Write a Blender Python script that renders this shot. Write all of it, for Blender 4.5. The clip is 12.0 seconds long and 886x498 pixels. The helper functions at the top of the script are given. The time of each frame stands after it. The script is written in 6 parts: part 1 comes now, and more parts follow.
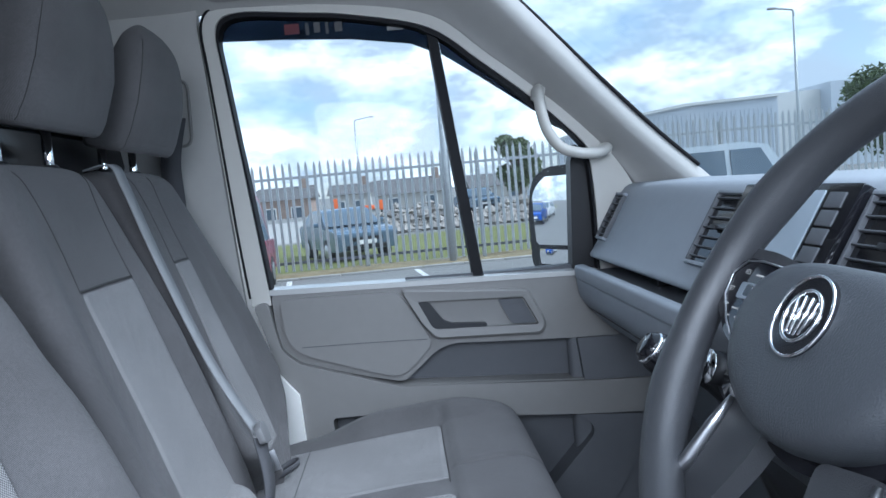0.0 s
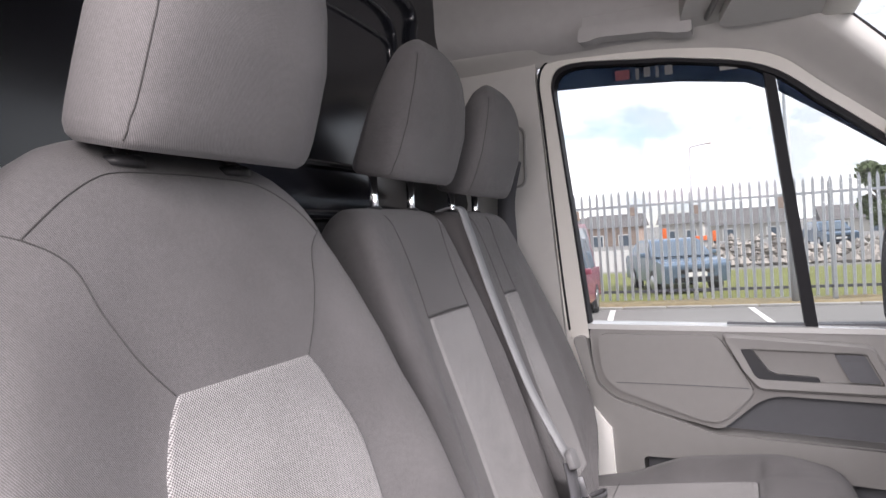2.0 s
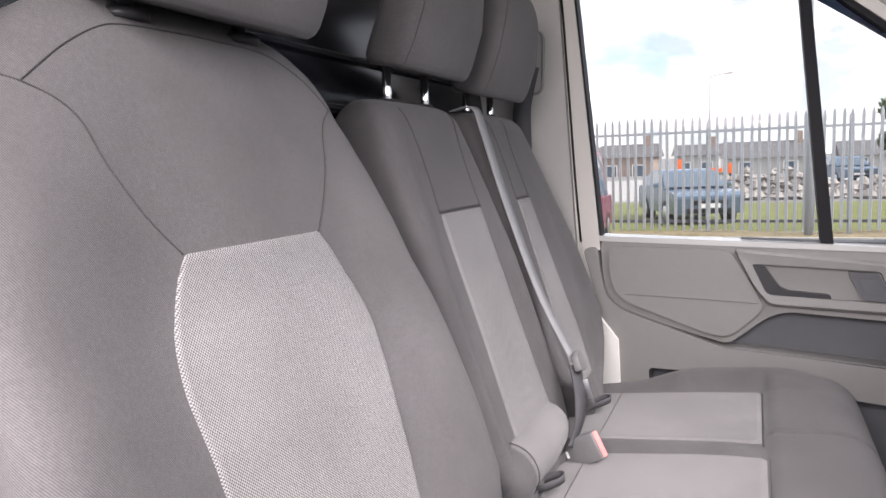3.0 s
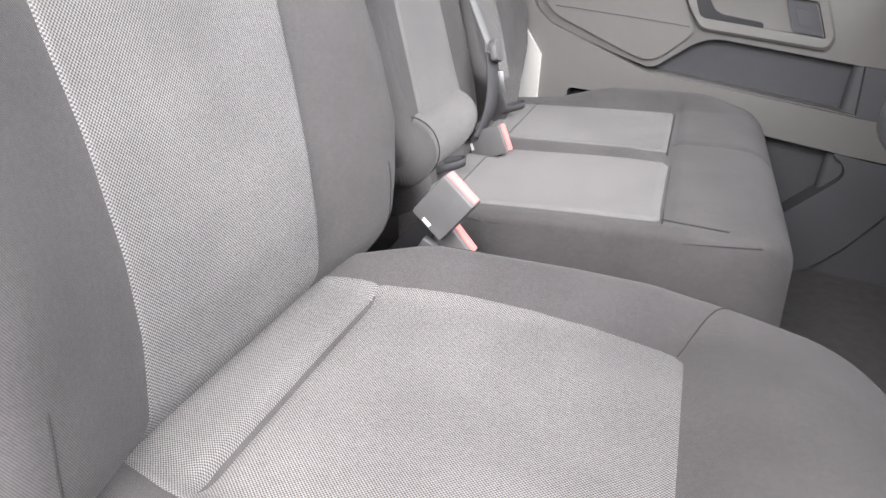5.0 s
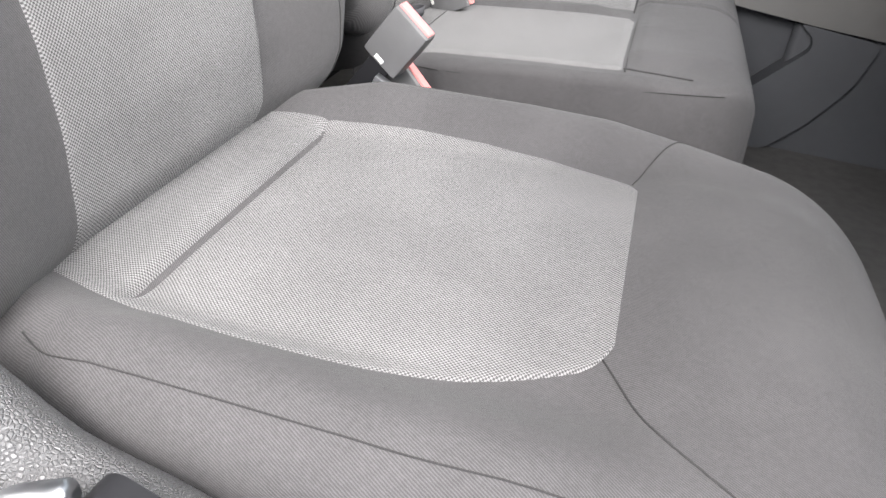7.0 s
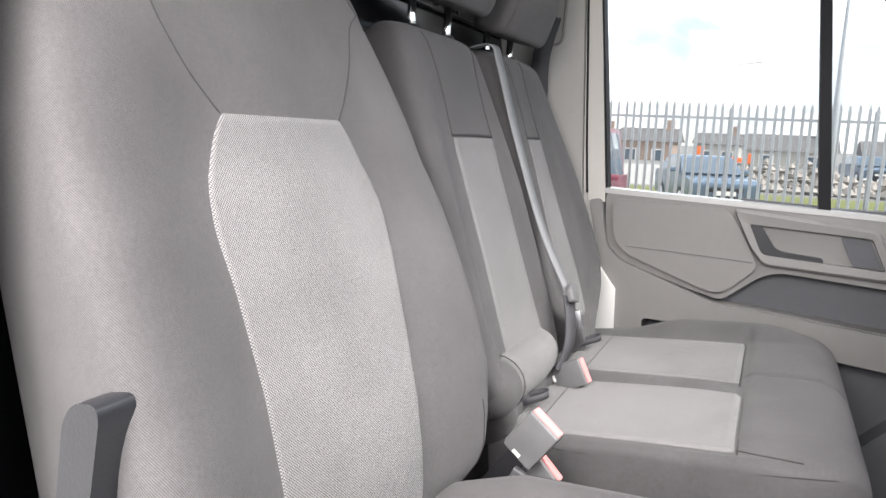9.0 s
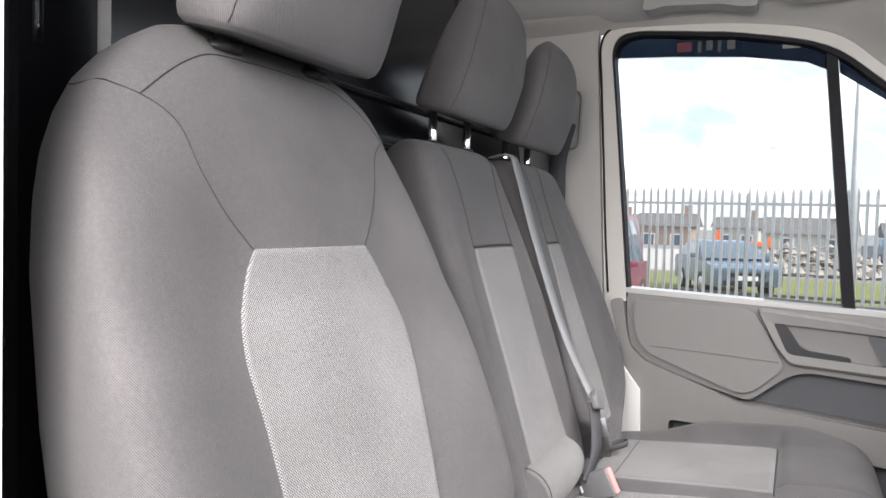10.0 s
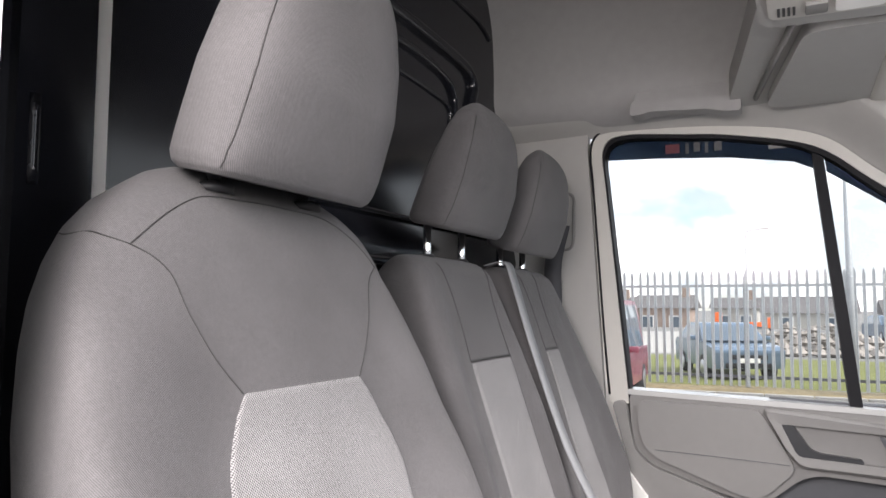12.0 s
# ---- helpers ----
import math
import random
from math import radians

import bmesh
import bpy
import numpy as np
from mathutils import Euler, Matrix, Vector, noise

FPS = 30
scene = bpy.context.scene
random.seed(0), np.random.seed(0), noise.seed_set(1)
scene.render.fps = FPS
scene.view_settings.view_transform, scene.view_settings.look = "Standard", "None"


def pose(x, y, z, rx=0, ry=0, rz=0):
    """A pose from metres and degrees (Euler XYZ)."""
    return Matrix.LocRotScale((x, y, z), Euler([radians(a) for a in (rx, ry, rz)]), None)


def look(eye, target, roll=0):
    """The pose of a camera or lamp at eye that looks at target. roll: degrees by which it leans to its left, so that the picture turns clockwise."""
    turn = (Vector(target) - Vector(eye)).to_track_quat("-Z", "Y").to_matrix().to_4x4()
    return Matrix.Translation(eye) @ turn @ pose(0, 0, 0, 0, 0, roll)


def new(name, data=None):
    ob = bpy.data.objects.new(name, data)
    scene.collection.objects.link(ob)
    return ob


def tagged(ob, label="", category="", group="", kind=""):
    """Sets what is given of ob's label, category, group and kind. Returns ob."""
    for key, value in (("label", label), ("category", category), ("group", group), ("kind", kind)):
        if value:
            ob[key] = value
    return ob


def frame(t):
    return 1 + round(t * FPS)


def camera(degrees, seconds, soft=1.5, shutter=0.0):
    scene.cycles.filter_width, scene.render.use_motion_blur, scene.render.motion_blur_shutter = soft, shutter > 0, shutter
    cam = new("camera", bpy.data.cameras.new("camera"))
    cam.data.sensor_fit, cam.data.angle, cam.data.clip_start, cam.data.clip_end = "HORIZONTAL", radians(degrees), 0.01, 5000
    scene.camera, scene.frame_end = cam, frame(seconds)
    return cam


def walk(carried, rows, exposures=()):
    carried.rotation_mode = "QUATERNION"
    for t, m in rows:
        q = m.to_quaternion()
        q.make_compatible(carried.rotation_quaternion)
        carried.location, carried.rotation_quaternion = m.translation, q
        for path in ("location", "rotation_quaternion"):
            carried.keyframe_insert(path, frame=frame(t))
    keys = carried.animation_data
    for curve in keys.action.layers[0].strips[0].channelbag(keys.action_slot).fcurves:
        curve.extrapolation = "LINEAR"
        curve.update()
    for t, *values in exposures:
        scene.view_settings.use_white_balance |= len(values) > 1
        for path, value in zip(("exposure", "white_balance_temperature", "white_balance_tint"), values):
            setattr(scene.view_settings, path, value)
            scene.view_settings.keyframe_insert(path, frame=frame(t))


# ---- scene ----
cam = camera(62.5, 12.0)
PATH = [
    (0, (-0.08, -0.001, 1.588), (0.02, 1.989, 1.416), -5.3),
    (0.5, (-0.109, -0.081, 1.62), (-0.261, 1.909, 1.488), -5.6),
    (1, (-0.09, -0.137, 1.617), (-0.535, 1.811, 1.536), -5.6),
    (1.5, (-0.057, -0.092, 1.618), (-0.734, 1.79, 1.589), -4.3),
    (2, (-0.053, -0.074, 1.614), (-0.805, 1.779, 1.585), -3.6),
    (2.5, (-0.055, -0.072, 1.606), (-0.839, 1.765, 1.503), -3.0),
    (3, (-0.062, -0.063, 1.567), (-0.845, 1.763, 1.337), -2.0),
    (3.2, (-0.061, -0.062, 1.561), (-0.831, 1.761, 1.275), -1.4),
    (4.8, (-0.053, -0.018, 1.434), (-0.599, 1.74, 0.65), 4.8),
    (5, (-0.052, -0.01, 1.429), (-0.562, 1.722, 0.569), 5.2),
    (5.5, (-0.038, -0.003, 1.386), (-0.475, 1.693, 0.421), 6.0),
    (6, (-0.036, -0.004, 1.369), (-0.424, 1.659, 0.327), 6.6),
    (6.5, (-0.028, -0.01, 1.361), (-0.389, 1.63, 0.274), 7.2),
    (6.7, (-0.027, -0.01, 1.35), (-0.385, 1.625, 0.256), 7.3),
    (8.3, (-0.022, -0.094, 1.465), (-0.667, 1.691, 0.833), 3.5),
    (8.5, (-0.023, -0.1, 1.471), (-0.727, 1.699, 0.955), 3.1),
    (9, (-0.025, -0.132, 1.497), (-0.829, 1.672, 1.184), 2.5),
    (9.5, (-0.025, -0.136, 1.519), (-0.873, 1.666, 1.33), 2.1),
    (10, (-0.025, -0.146, 1.536), (-0.895, 1.653, 1.458), 1.6),
    (10.5, (-0.022, -0.151, 1.557), (-0.901, 1.646, 1.573), 1.1),
    (11, (-0.022, -0.147, 1.572), (-0.893, 1.651, 1.657), 0.5),
    (11.5, (-0.025, -0.144, 1.583), (-0.893, 1.653, 1.709), 0.4),
    (12, (-0.027, -0.137, 1.581), (-0.892, 1.659, 1.741), 0.2),
]
EXPOSURES = [(0.0, 0.28, 5250, 7), (0.5, 0.32, 5500, 9), (0.9, 0.46, 6000, 14), (1.3, 0.58, 6500, 18), (2.5, 0.73, 6650, 20), (3.0, 0.75, 6650, 20),
             (5.0, 0.82, 6500, 14), (6.5, 0.82, 6450, 11), (8.5, 0.91, 6600, 13), (10.0, 0.83, 6600, 14), (12.0, 0.80, 6650, 16)]
walk(cam, [(t, look(eye, target, roll)) for t, eye, target, roll in PATH], EXPOSURES)

# ---- world and light ----
world = bpy.data.worlds.new("sky")
scene.world = world
world.use_nodes = True


def build_sky():
    nt = world.node_tree
    N, L = nt.nodes, nt.links
    N.clear()
    out = N.new("ShaderNodeOutputWorld")
    bg = N.new("ShaderNodeBackground")
    sky = N.new("ShaderNodeTexSky")
    sky.sky_type, sky.sun_disc = "NISHITA", False
    sky.sun_elevation, sky.sun_rotation = radians(SUN_UP), radians(SUN_TURN)
    sky.air_density, sky.dust_density = 1.0, 0.6
    co = N.new("ShaderNodeTexCoord")
    mp = N.new("ShaderNodeMapping")
    mp.inputs["Scale"].default_value = (1.0, 1.0, 2.2)
    noi = N.new("ShaderNodeTexNoise")
    noi.inputs["Scale"].default_value, noi.inputs["Detail"].default_value = 3.2, 9.0
    noi.inputs["Roughness"].default_value = 0.56
    ramp = N.new("ShaderNodeValToRGB")
    ramp.color_ramp.elements[0].position, ramp.color_ramp.elements[1].position = 0.30, 0.53
    shade = N.new("ShaderNodeTexNoise")
    shade.inputs["Scale"].default_value, shade.inputs["Detail"].default_value = 8.0, 10.0
    shade.inputs["Roughness"].default_value = 0.6
    sh_ramp = N.new("ShaderNodeValToRGB")
    sh_ramp.color_ramp.elements[0].position, sh_ramp.color_ramp.elements[1].position = 0.42, 0.63
    sh_ramp.color_ramp.elements[0].color = (4.2, 4.7, 5.3, 1)
    sh_ramp.color_ramp.elements[1].color = (11.0, 11.2, 11.4, 1)
    mix = N.new("ShaderNodeMixRGB")
    L.new(co.outputs["Generated"], mp.inputs["Vector"])
    L.new(mp.outputs["Vector"], noi.inputs["Vector"])
    L.new(mp.outputs["Vector"], shade.inputs["Vector"])
    L.new(noi.outputs["Fac"], ramp.inputs["Fac"])
    L.new(shade.outputs["Fac"], sh_ramp.inputs["Fac"])
    L.new(ramp.outputs["Color"], mix.inputs["Fac"])
    L.new(sky.outputs["Color"], mix.inputs["Color1"])
    L.new(sh_ramp.outputs["Color"], mix.inputs["Color2"])
    L.new(mix.outputs["Color"], bg.inputs["Color"])
    bg.inputs["Strength"].default_value = 0.13
    L.new(bg.outputs["Background"], out.inputs["Surface"])


SUN_UP, SUN_SIDE = 48.0, 10.0
SUN_TURN = 90.0 + SUN_SIDE
build_sky()
sun = new("sun", bpy.data.lights.new("sun", "SUN"))
sun.data.energy, sun.data.angle, sun.data.color = 3.7, radians(40), (1.0, 0.985, 0.96)
sun.matrix_world = look((0, 0, 0), (-math.cos(radians(SUN_SIDE)), math.sin(radians(SUN_SIDE)), -math.tan(radians(SUN_UP))))

# added area lamp, unseen: strengthens the sky's light through the open driver doorway
door_light = new("doorway_sky_fill", bpy.data.lights.new("doorway_sky_fill", "AREA"))
door_light.data.shape, door_light.data.size, door_light.data.size_y = "RECTANGLE", 0.70, 0.60
door_light.data.energy, door_light.data.color = 30.0, (1.0, 0.97, 0.95)
door_light.matrix_world = look((-0.20, -0.56, 1.98), (-0.32, 0.5, 1.34))

# added area lamp, out of view: strengthens the sky's light through the driver's windscreen
screen_light = new("windscreen_sky_fill", bpy.data.lights.new("windscreen_sky_fill", "AREA"))
screen_light.data.shape, screen_light.data.size, screen_light.data.size_y = "RECTANGLE", 0.60, 0.50
screen_light.data.energy, screen_light.data.color = 3.2, (0.97, 0.985, 1.0)
screen_light.matrix_world = look((0.36, 0.42, 1.79), (-0.15, 0.95, 1.10))


# ---- materials ----
def material(name, color, rough=0.6, metal=0.0, scale=40.0, amount=0.12, bump=0.0, bump_scale=400.0, spec=0.5, stain=0.0, stain_scale=4.0, leather=False):
    """Plain material with two scales of variation and fine relief, in object space metres."""
    m = bpy.data.materials.new(name)
    m.use_nodes = True
    N, L = m.node_tree.nodes, m.node_tree.links
    b = N["Principled BSDF"]
    b.inputs["Roughness"].default_value, b.inputs["Metallic"].default_value = rough, metal
    b.inputs["Specular IOR Level"].default_value = spec
    co = N.new("ShaderNodeTexCoord")
    n1 = N.new("ShaderNodeTexNoise")
    n1.inputs["Scale"].default_value, n1.inputs["Detail"].default_value = scale, 6.0
    n2 = N.new("ShaderNodeTexNoise")
    n2.inputs["Scale"].default_value, n2.inputs["Detail"].default_value = stain_scale, 4.0
    mx = N.new("ShaderNodeMixRGB")
    mx.inputs["Color1"].default_value = (*[c * (1 - amount) for c in color], 1)
    mx.inputs["Color2"].default_value = (*[min(1, c * (1 + amount)) for c in color], 1)
    mx2 = N.new("ShaderNodeMixRGB")
    mx2.blend_type = "MULTIPLY"
    mx2.inputs["Color2"].default_value = (1 - stain, 1 - stain, 1 - stain, 1)
    L.new(co.outputs["Object"], n1.inputs["Vector"])
    L.new(co.outputs["Object"], n2.inputs["Vector"])
    L.new(n1.outputs["Fac"], mx.inputs["Fac"])
    L.new(mx.outputs["Color"], mx2.inputs["Color1"])
    L.new(n2.outputs["Fac"], mx2.inputs["Fac"])
    L.new(mx2.outputs["Color"], b.inputs["Base Color"])
    rr = N.new("ShaderNodeMapRange")
    rr.inputs["To Min"].default_value, rr.inputs["To Max"].default_value = max(0.02, rough - 0.06), min(1, rough + 0.06)
    L.new(n2.outputs["Fac"], rr.inputs["Value"])
    L.new(rr.outputs["Result"], b.inputs["Roughness"])
    if bump:
        n3 = N.new("ShaderNodeTexNoise")
        n3.inputs["Scale"].default_value, n3.inputs["Detail"].default_value = bump_scale, 3.0
        bp = N.new("ShaderNodeBump")
        bp.inputs["Strength"].default_value, bp.inputs["Distance"].default_value = bump, 0.0012
        L.new(co.outputs["Object"], n3.inputs["Vector"])
        L.new(n3.outputs["Fac"], bp.inputs["Height"])
        L.new(bp.outputs["Normal"], b.inputs["Normal"])
        if leather:
            vo, bp2 = N.new("ShaderNodeTexVoronoi"), N.new("ShaderNodeBump")
            vo.feature = "DISTANCE_TO_EDGE"
            vo.inputs["Scale"].default_value = bump_scale
            edge = N.new("ShaderNodeMapRange")
            edge.inputs["From Max"].default_value = 0.25
            bp.inputs["Strength"].default_value = 0.4
            bp2.inputs["Strength"].default_value, bp2.inputs["Distance"].default_value = bump, 0.0007
            L.new(co.outputs["Object"], vo.inputs["Vector"])
            L.new(vo.outputs["Distance"], edge.inputs["Value"])
            L.new(edge.outputs["Result"], bp2.inputs["Height"])
            L.new(bp.outputs["Normal"], bp2.inputs["Normal"])
            L.new(bp2.outputs["Normal"], b.inputs["Normal"])
    return m


def fabric(name, dark, light, pitch_u, pitch_v, slant=0.0, bump=0.4, soil=0.12, twill=False):
    """Woven cloth: threads laid out on the mesh's metre-scaled UV map."""
    m = bpy.data.materials.new(name)
    m.use_nodes = True
    N, L = m.node_tree.nodes, m.node_tree.links
    b = N["Principled BSDF"]
    b.inputs["Roughness"].default_value = 0.92
    b.inputs["Specular IOR Level"].default_value = 0.25
    b.inputs["Sheen Weight"].default_value = 0.08
    b.inputs["Sheen Roughness"].default_value = 0.5
    uv = N.new("ShaderNodeUVMap")
    sep = N.new("ShaderNodeSeparateXYZ")
    L.new(uv.outputs["UV"], sep.inputs["Vector"])

    def calc(op, a, c):
        n = N.new("ShaderNodeMath")
        n.operation = op
        for i, x in enumerate((a, c)):
            if isinstance(x, (int, float)):
                n.inputs[i].default_value = x
            elif x is not None:
                L.new(x, n.inputs[i])
        return n.outputs[0]

    tc = N.new("ShaderNodeTexCoord")
    jit = N.new("ShaderNodeTexNoise")
    jit.inputs["Scale"].default_value, jit.inputs["Detail"].default_value = 420.0, 2.0
    L.new(tc.outputs["Object"], jit.inputs["Vector"])
    off = calc("MULTIPLY", calc("SUBTRACT", jit.outputs["Fac"], 0.5), pitch_u * (0.45 if twill else 0.15))
    u = calc("ADD", calc("ADD", sep.outputs["X"], off), calc("MULTIPLY", sep.outputs["Y"], slant))
    su = calc("SINE", calc("MULTIPLY", u, 2 * math.pi / pitch_u), None)
    sv = calc("SINE", calc("MULTIPLY", sep.outputs["Y"], 2 * math.pi / pitch_v), None)
    wv = calc("MULTIPLY_ADD", su if twill else calc("MULTIPLY", su, sv), 0.5)
    wv.node.inputs[2].default_value = 0.5
    soft = N.new("ShaderNodeMapRange")
    soft.interpolation_type = "SMOOTHSTEP"
    soft.inputs["From Min"].default_value, soft.inputs["From Max"].default_value = 0.3, 0.7
    L.new(wv, soft.inputs["Value"])
    mx = N.new("ShaderNodeMixRGB")
    mx.inputs["Color1"].default_value, mx.inputs["Color2"].default_value = (*dark, 1), (*light, 1)
    L.new(soft.outputs["Result"], mx.inputs["Fac"])
    co = N.new("ShaderNodeTexCoord")
    n2 = N.new("ShaderNodeTexNoise")
    n2.inputs["Scale"].default_value, n2.inputs["Detail"].default_value = 7.0, 5.0
    L.new(co.outputs["Object"], n2.inputs["Vector"])
    mr = N.new("ShaderNodeMapRange")
    mr.inputs["From Min"].default_value, mr.inputs["From Max"].default_value = 0.3, 0.7
    mr.inputs["To Min"].default_value, mr.inputs["To Max"].default_value = 1 - soil, 1 + soil * 0.6
    L.new(n2.outputs["Fac"], mr.inputs["Value"])
    n3 = N.new("ShaderNodeTexNoise")
    n3.inputs["Scale"].default_value, n3.inputs["Detail"].default_value = 260.0, 3.0
    L.new(co.outputs["Object"], n3.inputs["Vector"])
    mr3 = N.new("ShaderNodeMapRange")
    mr3.inputs["To Min"].default_value, mr3.inputs["To Max"].default_value = 0.8, 1.2
    L.new(n3.outputs["Fac"], mr3.inputs["Value"])
    f = calc("MULTIPLY", mr.outputs["Result"], mr3.outputs["Result"])
    mul = N.new("ShaderNodeVectorMath")
    mul.operation = "SCALE"
    L.new(mx.outputs["Color"], mul.inputs[0])
    L.new(f, mul.inputs["Scale"])
    L.new(mul.outputs["Vector"], b.inputs["Base Color"])
    bp = N.new("ShaderNodeBump")
    bp.inputs["Strength"].default_value, bp.inputs["Distance"].default_value = bump, 0.0006
    L.new(wv, bp.inputs["Height"])
    n4 = N.new("ShaderNodeTexNoise")
    n4.inputs["Scale"].default_value, n4.inputs["Detail"].default_value = 9.0, 2.0
    L.new(co.outputs["Object"], n4.inputs["Vector"])
    bp2 = N.new("ShaderNodeBump")
    bp2.inputs["Strength"].default_value, bp2.inputs["Distance"].default_value = 0.25, 0.012
    L.new(n4.outputs["Fac"], bp2.inputs["Height"])
    L.new(bp.outputs["Normal"], bp2.inputs["Normal"])
    L.new(bp2.outputs["Normal"], b.inputs["Normal"])
    return m


def glass(name, tint=(1, 1, 1), rough=0.0, haze=0.0):
    """A thin clear pane: see-through, with a faint mirror gloss; haze veils the view behind."""
    m = bpy.data.materials.new(name)
    m.use_nodes = True
    N, L = m.node_tree.nodes, m.node_tree.links
    N.clear()
    out, mx = N.new("ShaderNodeOutputMaterial"), N.new("ShaderNodeMixShader")
    tr, gl, fr = N.new("ShaderNodeBsdfTransparent"), N.new("ShaderNodeBsdfGlossy"), N.new("ShaderNodeLayerWeight")
    tr.inputs["Color"].default_value = (*tint, 1)
    gl.inputs["Roughness"].default_value = rough
    fr.inputs["Blend"].default_value = 0.5
    pw, ad = N.new("ShaderNodeMath"), N.new("ShaderNodeMath")
    pw.operation, ad.operation = "POWER", "MULTIPLY_ADD"
    pw.inputs[1].default_value = 5.0
    ad.inputs[1].default_value, ad.inputs[2].default_value = 0.35, 0.004
    L.new(fr.outputs["Facing"], pw.inputs[0])
    L.new(pw.outputs[0], ad.inputs[0])
    L.new(ad.outputs[0], mx.inputs["Fac"])
    L.new(tr.outputs["BSDF"], mx.inputs[1])
    L.new(gl.outputs["BSDF"], mx.inputs[2])
    # pale translucent share puts the outdoor haze into the pane, lifting dark tones
    film, mx2 = N.new("ShaderNodeBsdfTranslucent"), N.new("ShaderNodeMixShader")
    film.inputs["Color"].default_value = (0.8, 0.8, 0.78, 1)
    mx2.inputs["Fac"].default_value = haze
    L.new(mx.outputs["Shader"], mx2.inputs[1])
    L.new(film.outputs["BSDF"], mx2.inputs[2])
    L.new((mx2 if haze else mx).outputs["Shader"], out.inputs["Surface"])
    return m


CLOTH = fabric("grey_cloth", (0.066, 0.0635, 0.0645), (0.099, 0.095, 0.097), 0.0017, 0.0018, 0.55, 0.3, soil=0.19, twill=True)
WEAVE = fabric("light_weave", (0.074, 0.072, 0.072), (0.262, 0.257, 0.256), 0.0027, 0.0029, 0.0, 0.35, soil=0.15)
SHIELD = material("leather_grained_plastic", (0.115, 0.114, 0.116), 0.42, bump=1.0, bump_scale=420, amount=0.08, leather=True)
SEAM = material("seam_thread", (0.030, 0.029, 0.029), 0.9)
SILL = material("glossy_grey_sill", (0.44, 0.44, 0.43), 0.22, amount=0.03, stain=0.05)
TRIM_LIGHT = material("light_grey_trim", (0.50, 0.485, 0.45), 0.62, bump=0.25, bump_scale=900, amount=0.04, stain=0.06)
TRIM_MID = material("mid_grey_trim", (0.195, 0.190, 0.184), 0.6, bump=0.3, bump_scale=900, amount=0.05, stain=0.08)
TRIM_LOW = material("lower_grey_trim", (0.10, 0.104, 0.113), 0.6, bump=0.3, bump_scale=900, amount=0.06, stain=0.1)
TRIM_PILLAR = material("pillar_grey_trim", (0.36, 0.352, 0.335), 0.78, bump=0.25, bump_scale=900, amount=0.04, stain=0.06)
TRIM_DARK = material("dark_grey_trim", (0.082, 0.085, 0.094), 0.6, bump=0.35, bump_scale=900, amount=0.08, stain=0.1)
DASH_MAT = material("dash_plastic", (0.25, 0.27, 0.30), 0.5, bump=0.35, bump_scale=900, amount=0.06, stain=0.1)
BLACK = material("black_plastic", (0.016, 0.016, 0.018), 0.45, amount=0.1, spec=0.3)
RUBBER = material("black_rubber", (0.010, 0.010, 0.012), 0.6, amount=0.1, spec=0.15)
LEATHER = material("wheel_leatherette", (0.030, 0.031, 0.034), 0.38, bump=0.45, bump_scale=1000, amount=0.08)
PAD_MAT = material("wheel_pad_plastic", (0.036, 0.039, 0.044), 0.42, bump=0.6, bump_scale=750, amount=0.06)
GLOSS = material("gloss_black", (0.008, 0.008, 0.01), 0.08, amount=0.1)
CHROME = material("chrome", (0.85, 0.86, 0.88), 0.09, 1.0, amount=0.02)
STEEL = material("steel", (0.50, 0.51, 0.53), 0.33, 1.0, amount=0.04)
WHITE = material("white_paint", (0.80, 0.79, 0.76), 0.3, amount=0.02, stain=0.05)
BULK = material("black_bulkhead_paint", (0.012, 0.013, 0.017), 0.17, amount=0.2, bump=0.06, bump_scale=60)
LINER = material("grey_headliner", (0.305, 0.298, 0.294), 0.95, amount=0.08, bump=0.3, bump_scale=1200, stain=0.06)
RED = material("red_button_plastic", (0.72, 0.25, 0.24), 0.45, amount=0.05)
BELT = material("dark_belt_webbing", (0.05, 0.05, 0.055), 0.8, bump=0.5, bump_scale=800)
BELT_GREY = material("grey_belt_webbing", (0.19, 0.194, 0.20), 0.65, bump=0.5, bump_scale=800)
SCREEN = material("screen_glass", (0.26, 0.30, 0.34), 0.25, amount=0.03)
CARPET = material("dark_floor_mat", (0.14, 0.137, 0.133), 0.95, bump=0.8, bump_scale=300, amount=0.3)
MIRROR = material("mirror_silver", (0.92, 0.93, 0.94), 0.0, 1.0, amount=0.0)
ASPHALT = material("asphalt", (0.19, 0.187, 0.18), 0.95, scale=60, amount=0.35, bump=0.6, bump_scale=90, stain=0.25, stain_scale=0.4)
GRASS = material("grass", (0.145, 0.160, 0.036), 0.95, scale=3.0, amount=0.45, stain=0.35, stain_scale=0.25)
DRY = material("dry_verge", (0.26, 0.21, 0.12), 0.95, scale=5.0, amount=0.4, stain=0.3, stain_scale=0.8)
LINE = material("road_line_paint", (0.62, 0.62, 0.60), 0.8, scale=20, amount=0.15, stain=0.2)
CONCRETE = material("concrete", (0.36, 0.35, 0.33), 0.9, scale=9, amount=0.2, stain=0.2, stain_scale=1)
GALV = material("galvanised_steel", (0.42, 0.44, 0.45), 0.5, 0.35, scale=8, amount=0.18, stain=0.15, stain_scale=1)
STONE = material("rubble_stone", (0.33, 0.30, 0.27), 0.95, scale=2.0, amount=0.4, stain=0.3)
BRICK = material("brick_wall", (0.36, 0.27, 0.22), 0.9, scale=3.0, amount=0.25, stain=0.2, stain_scale=0.6)
RENDER_WALL = material("pale_render", (0.46, 0.44, 0.40), 0.9, scale=1.2, amount=0.08, stain=0.15, stain_scale=0.5)
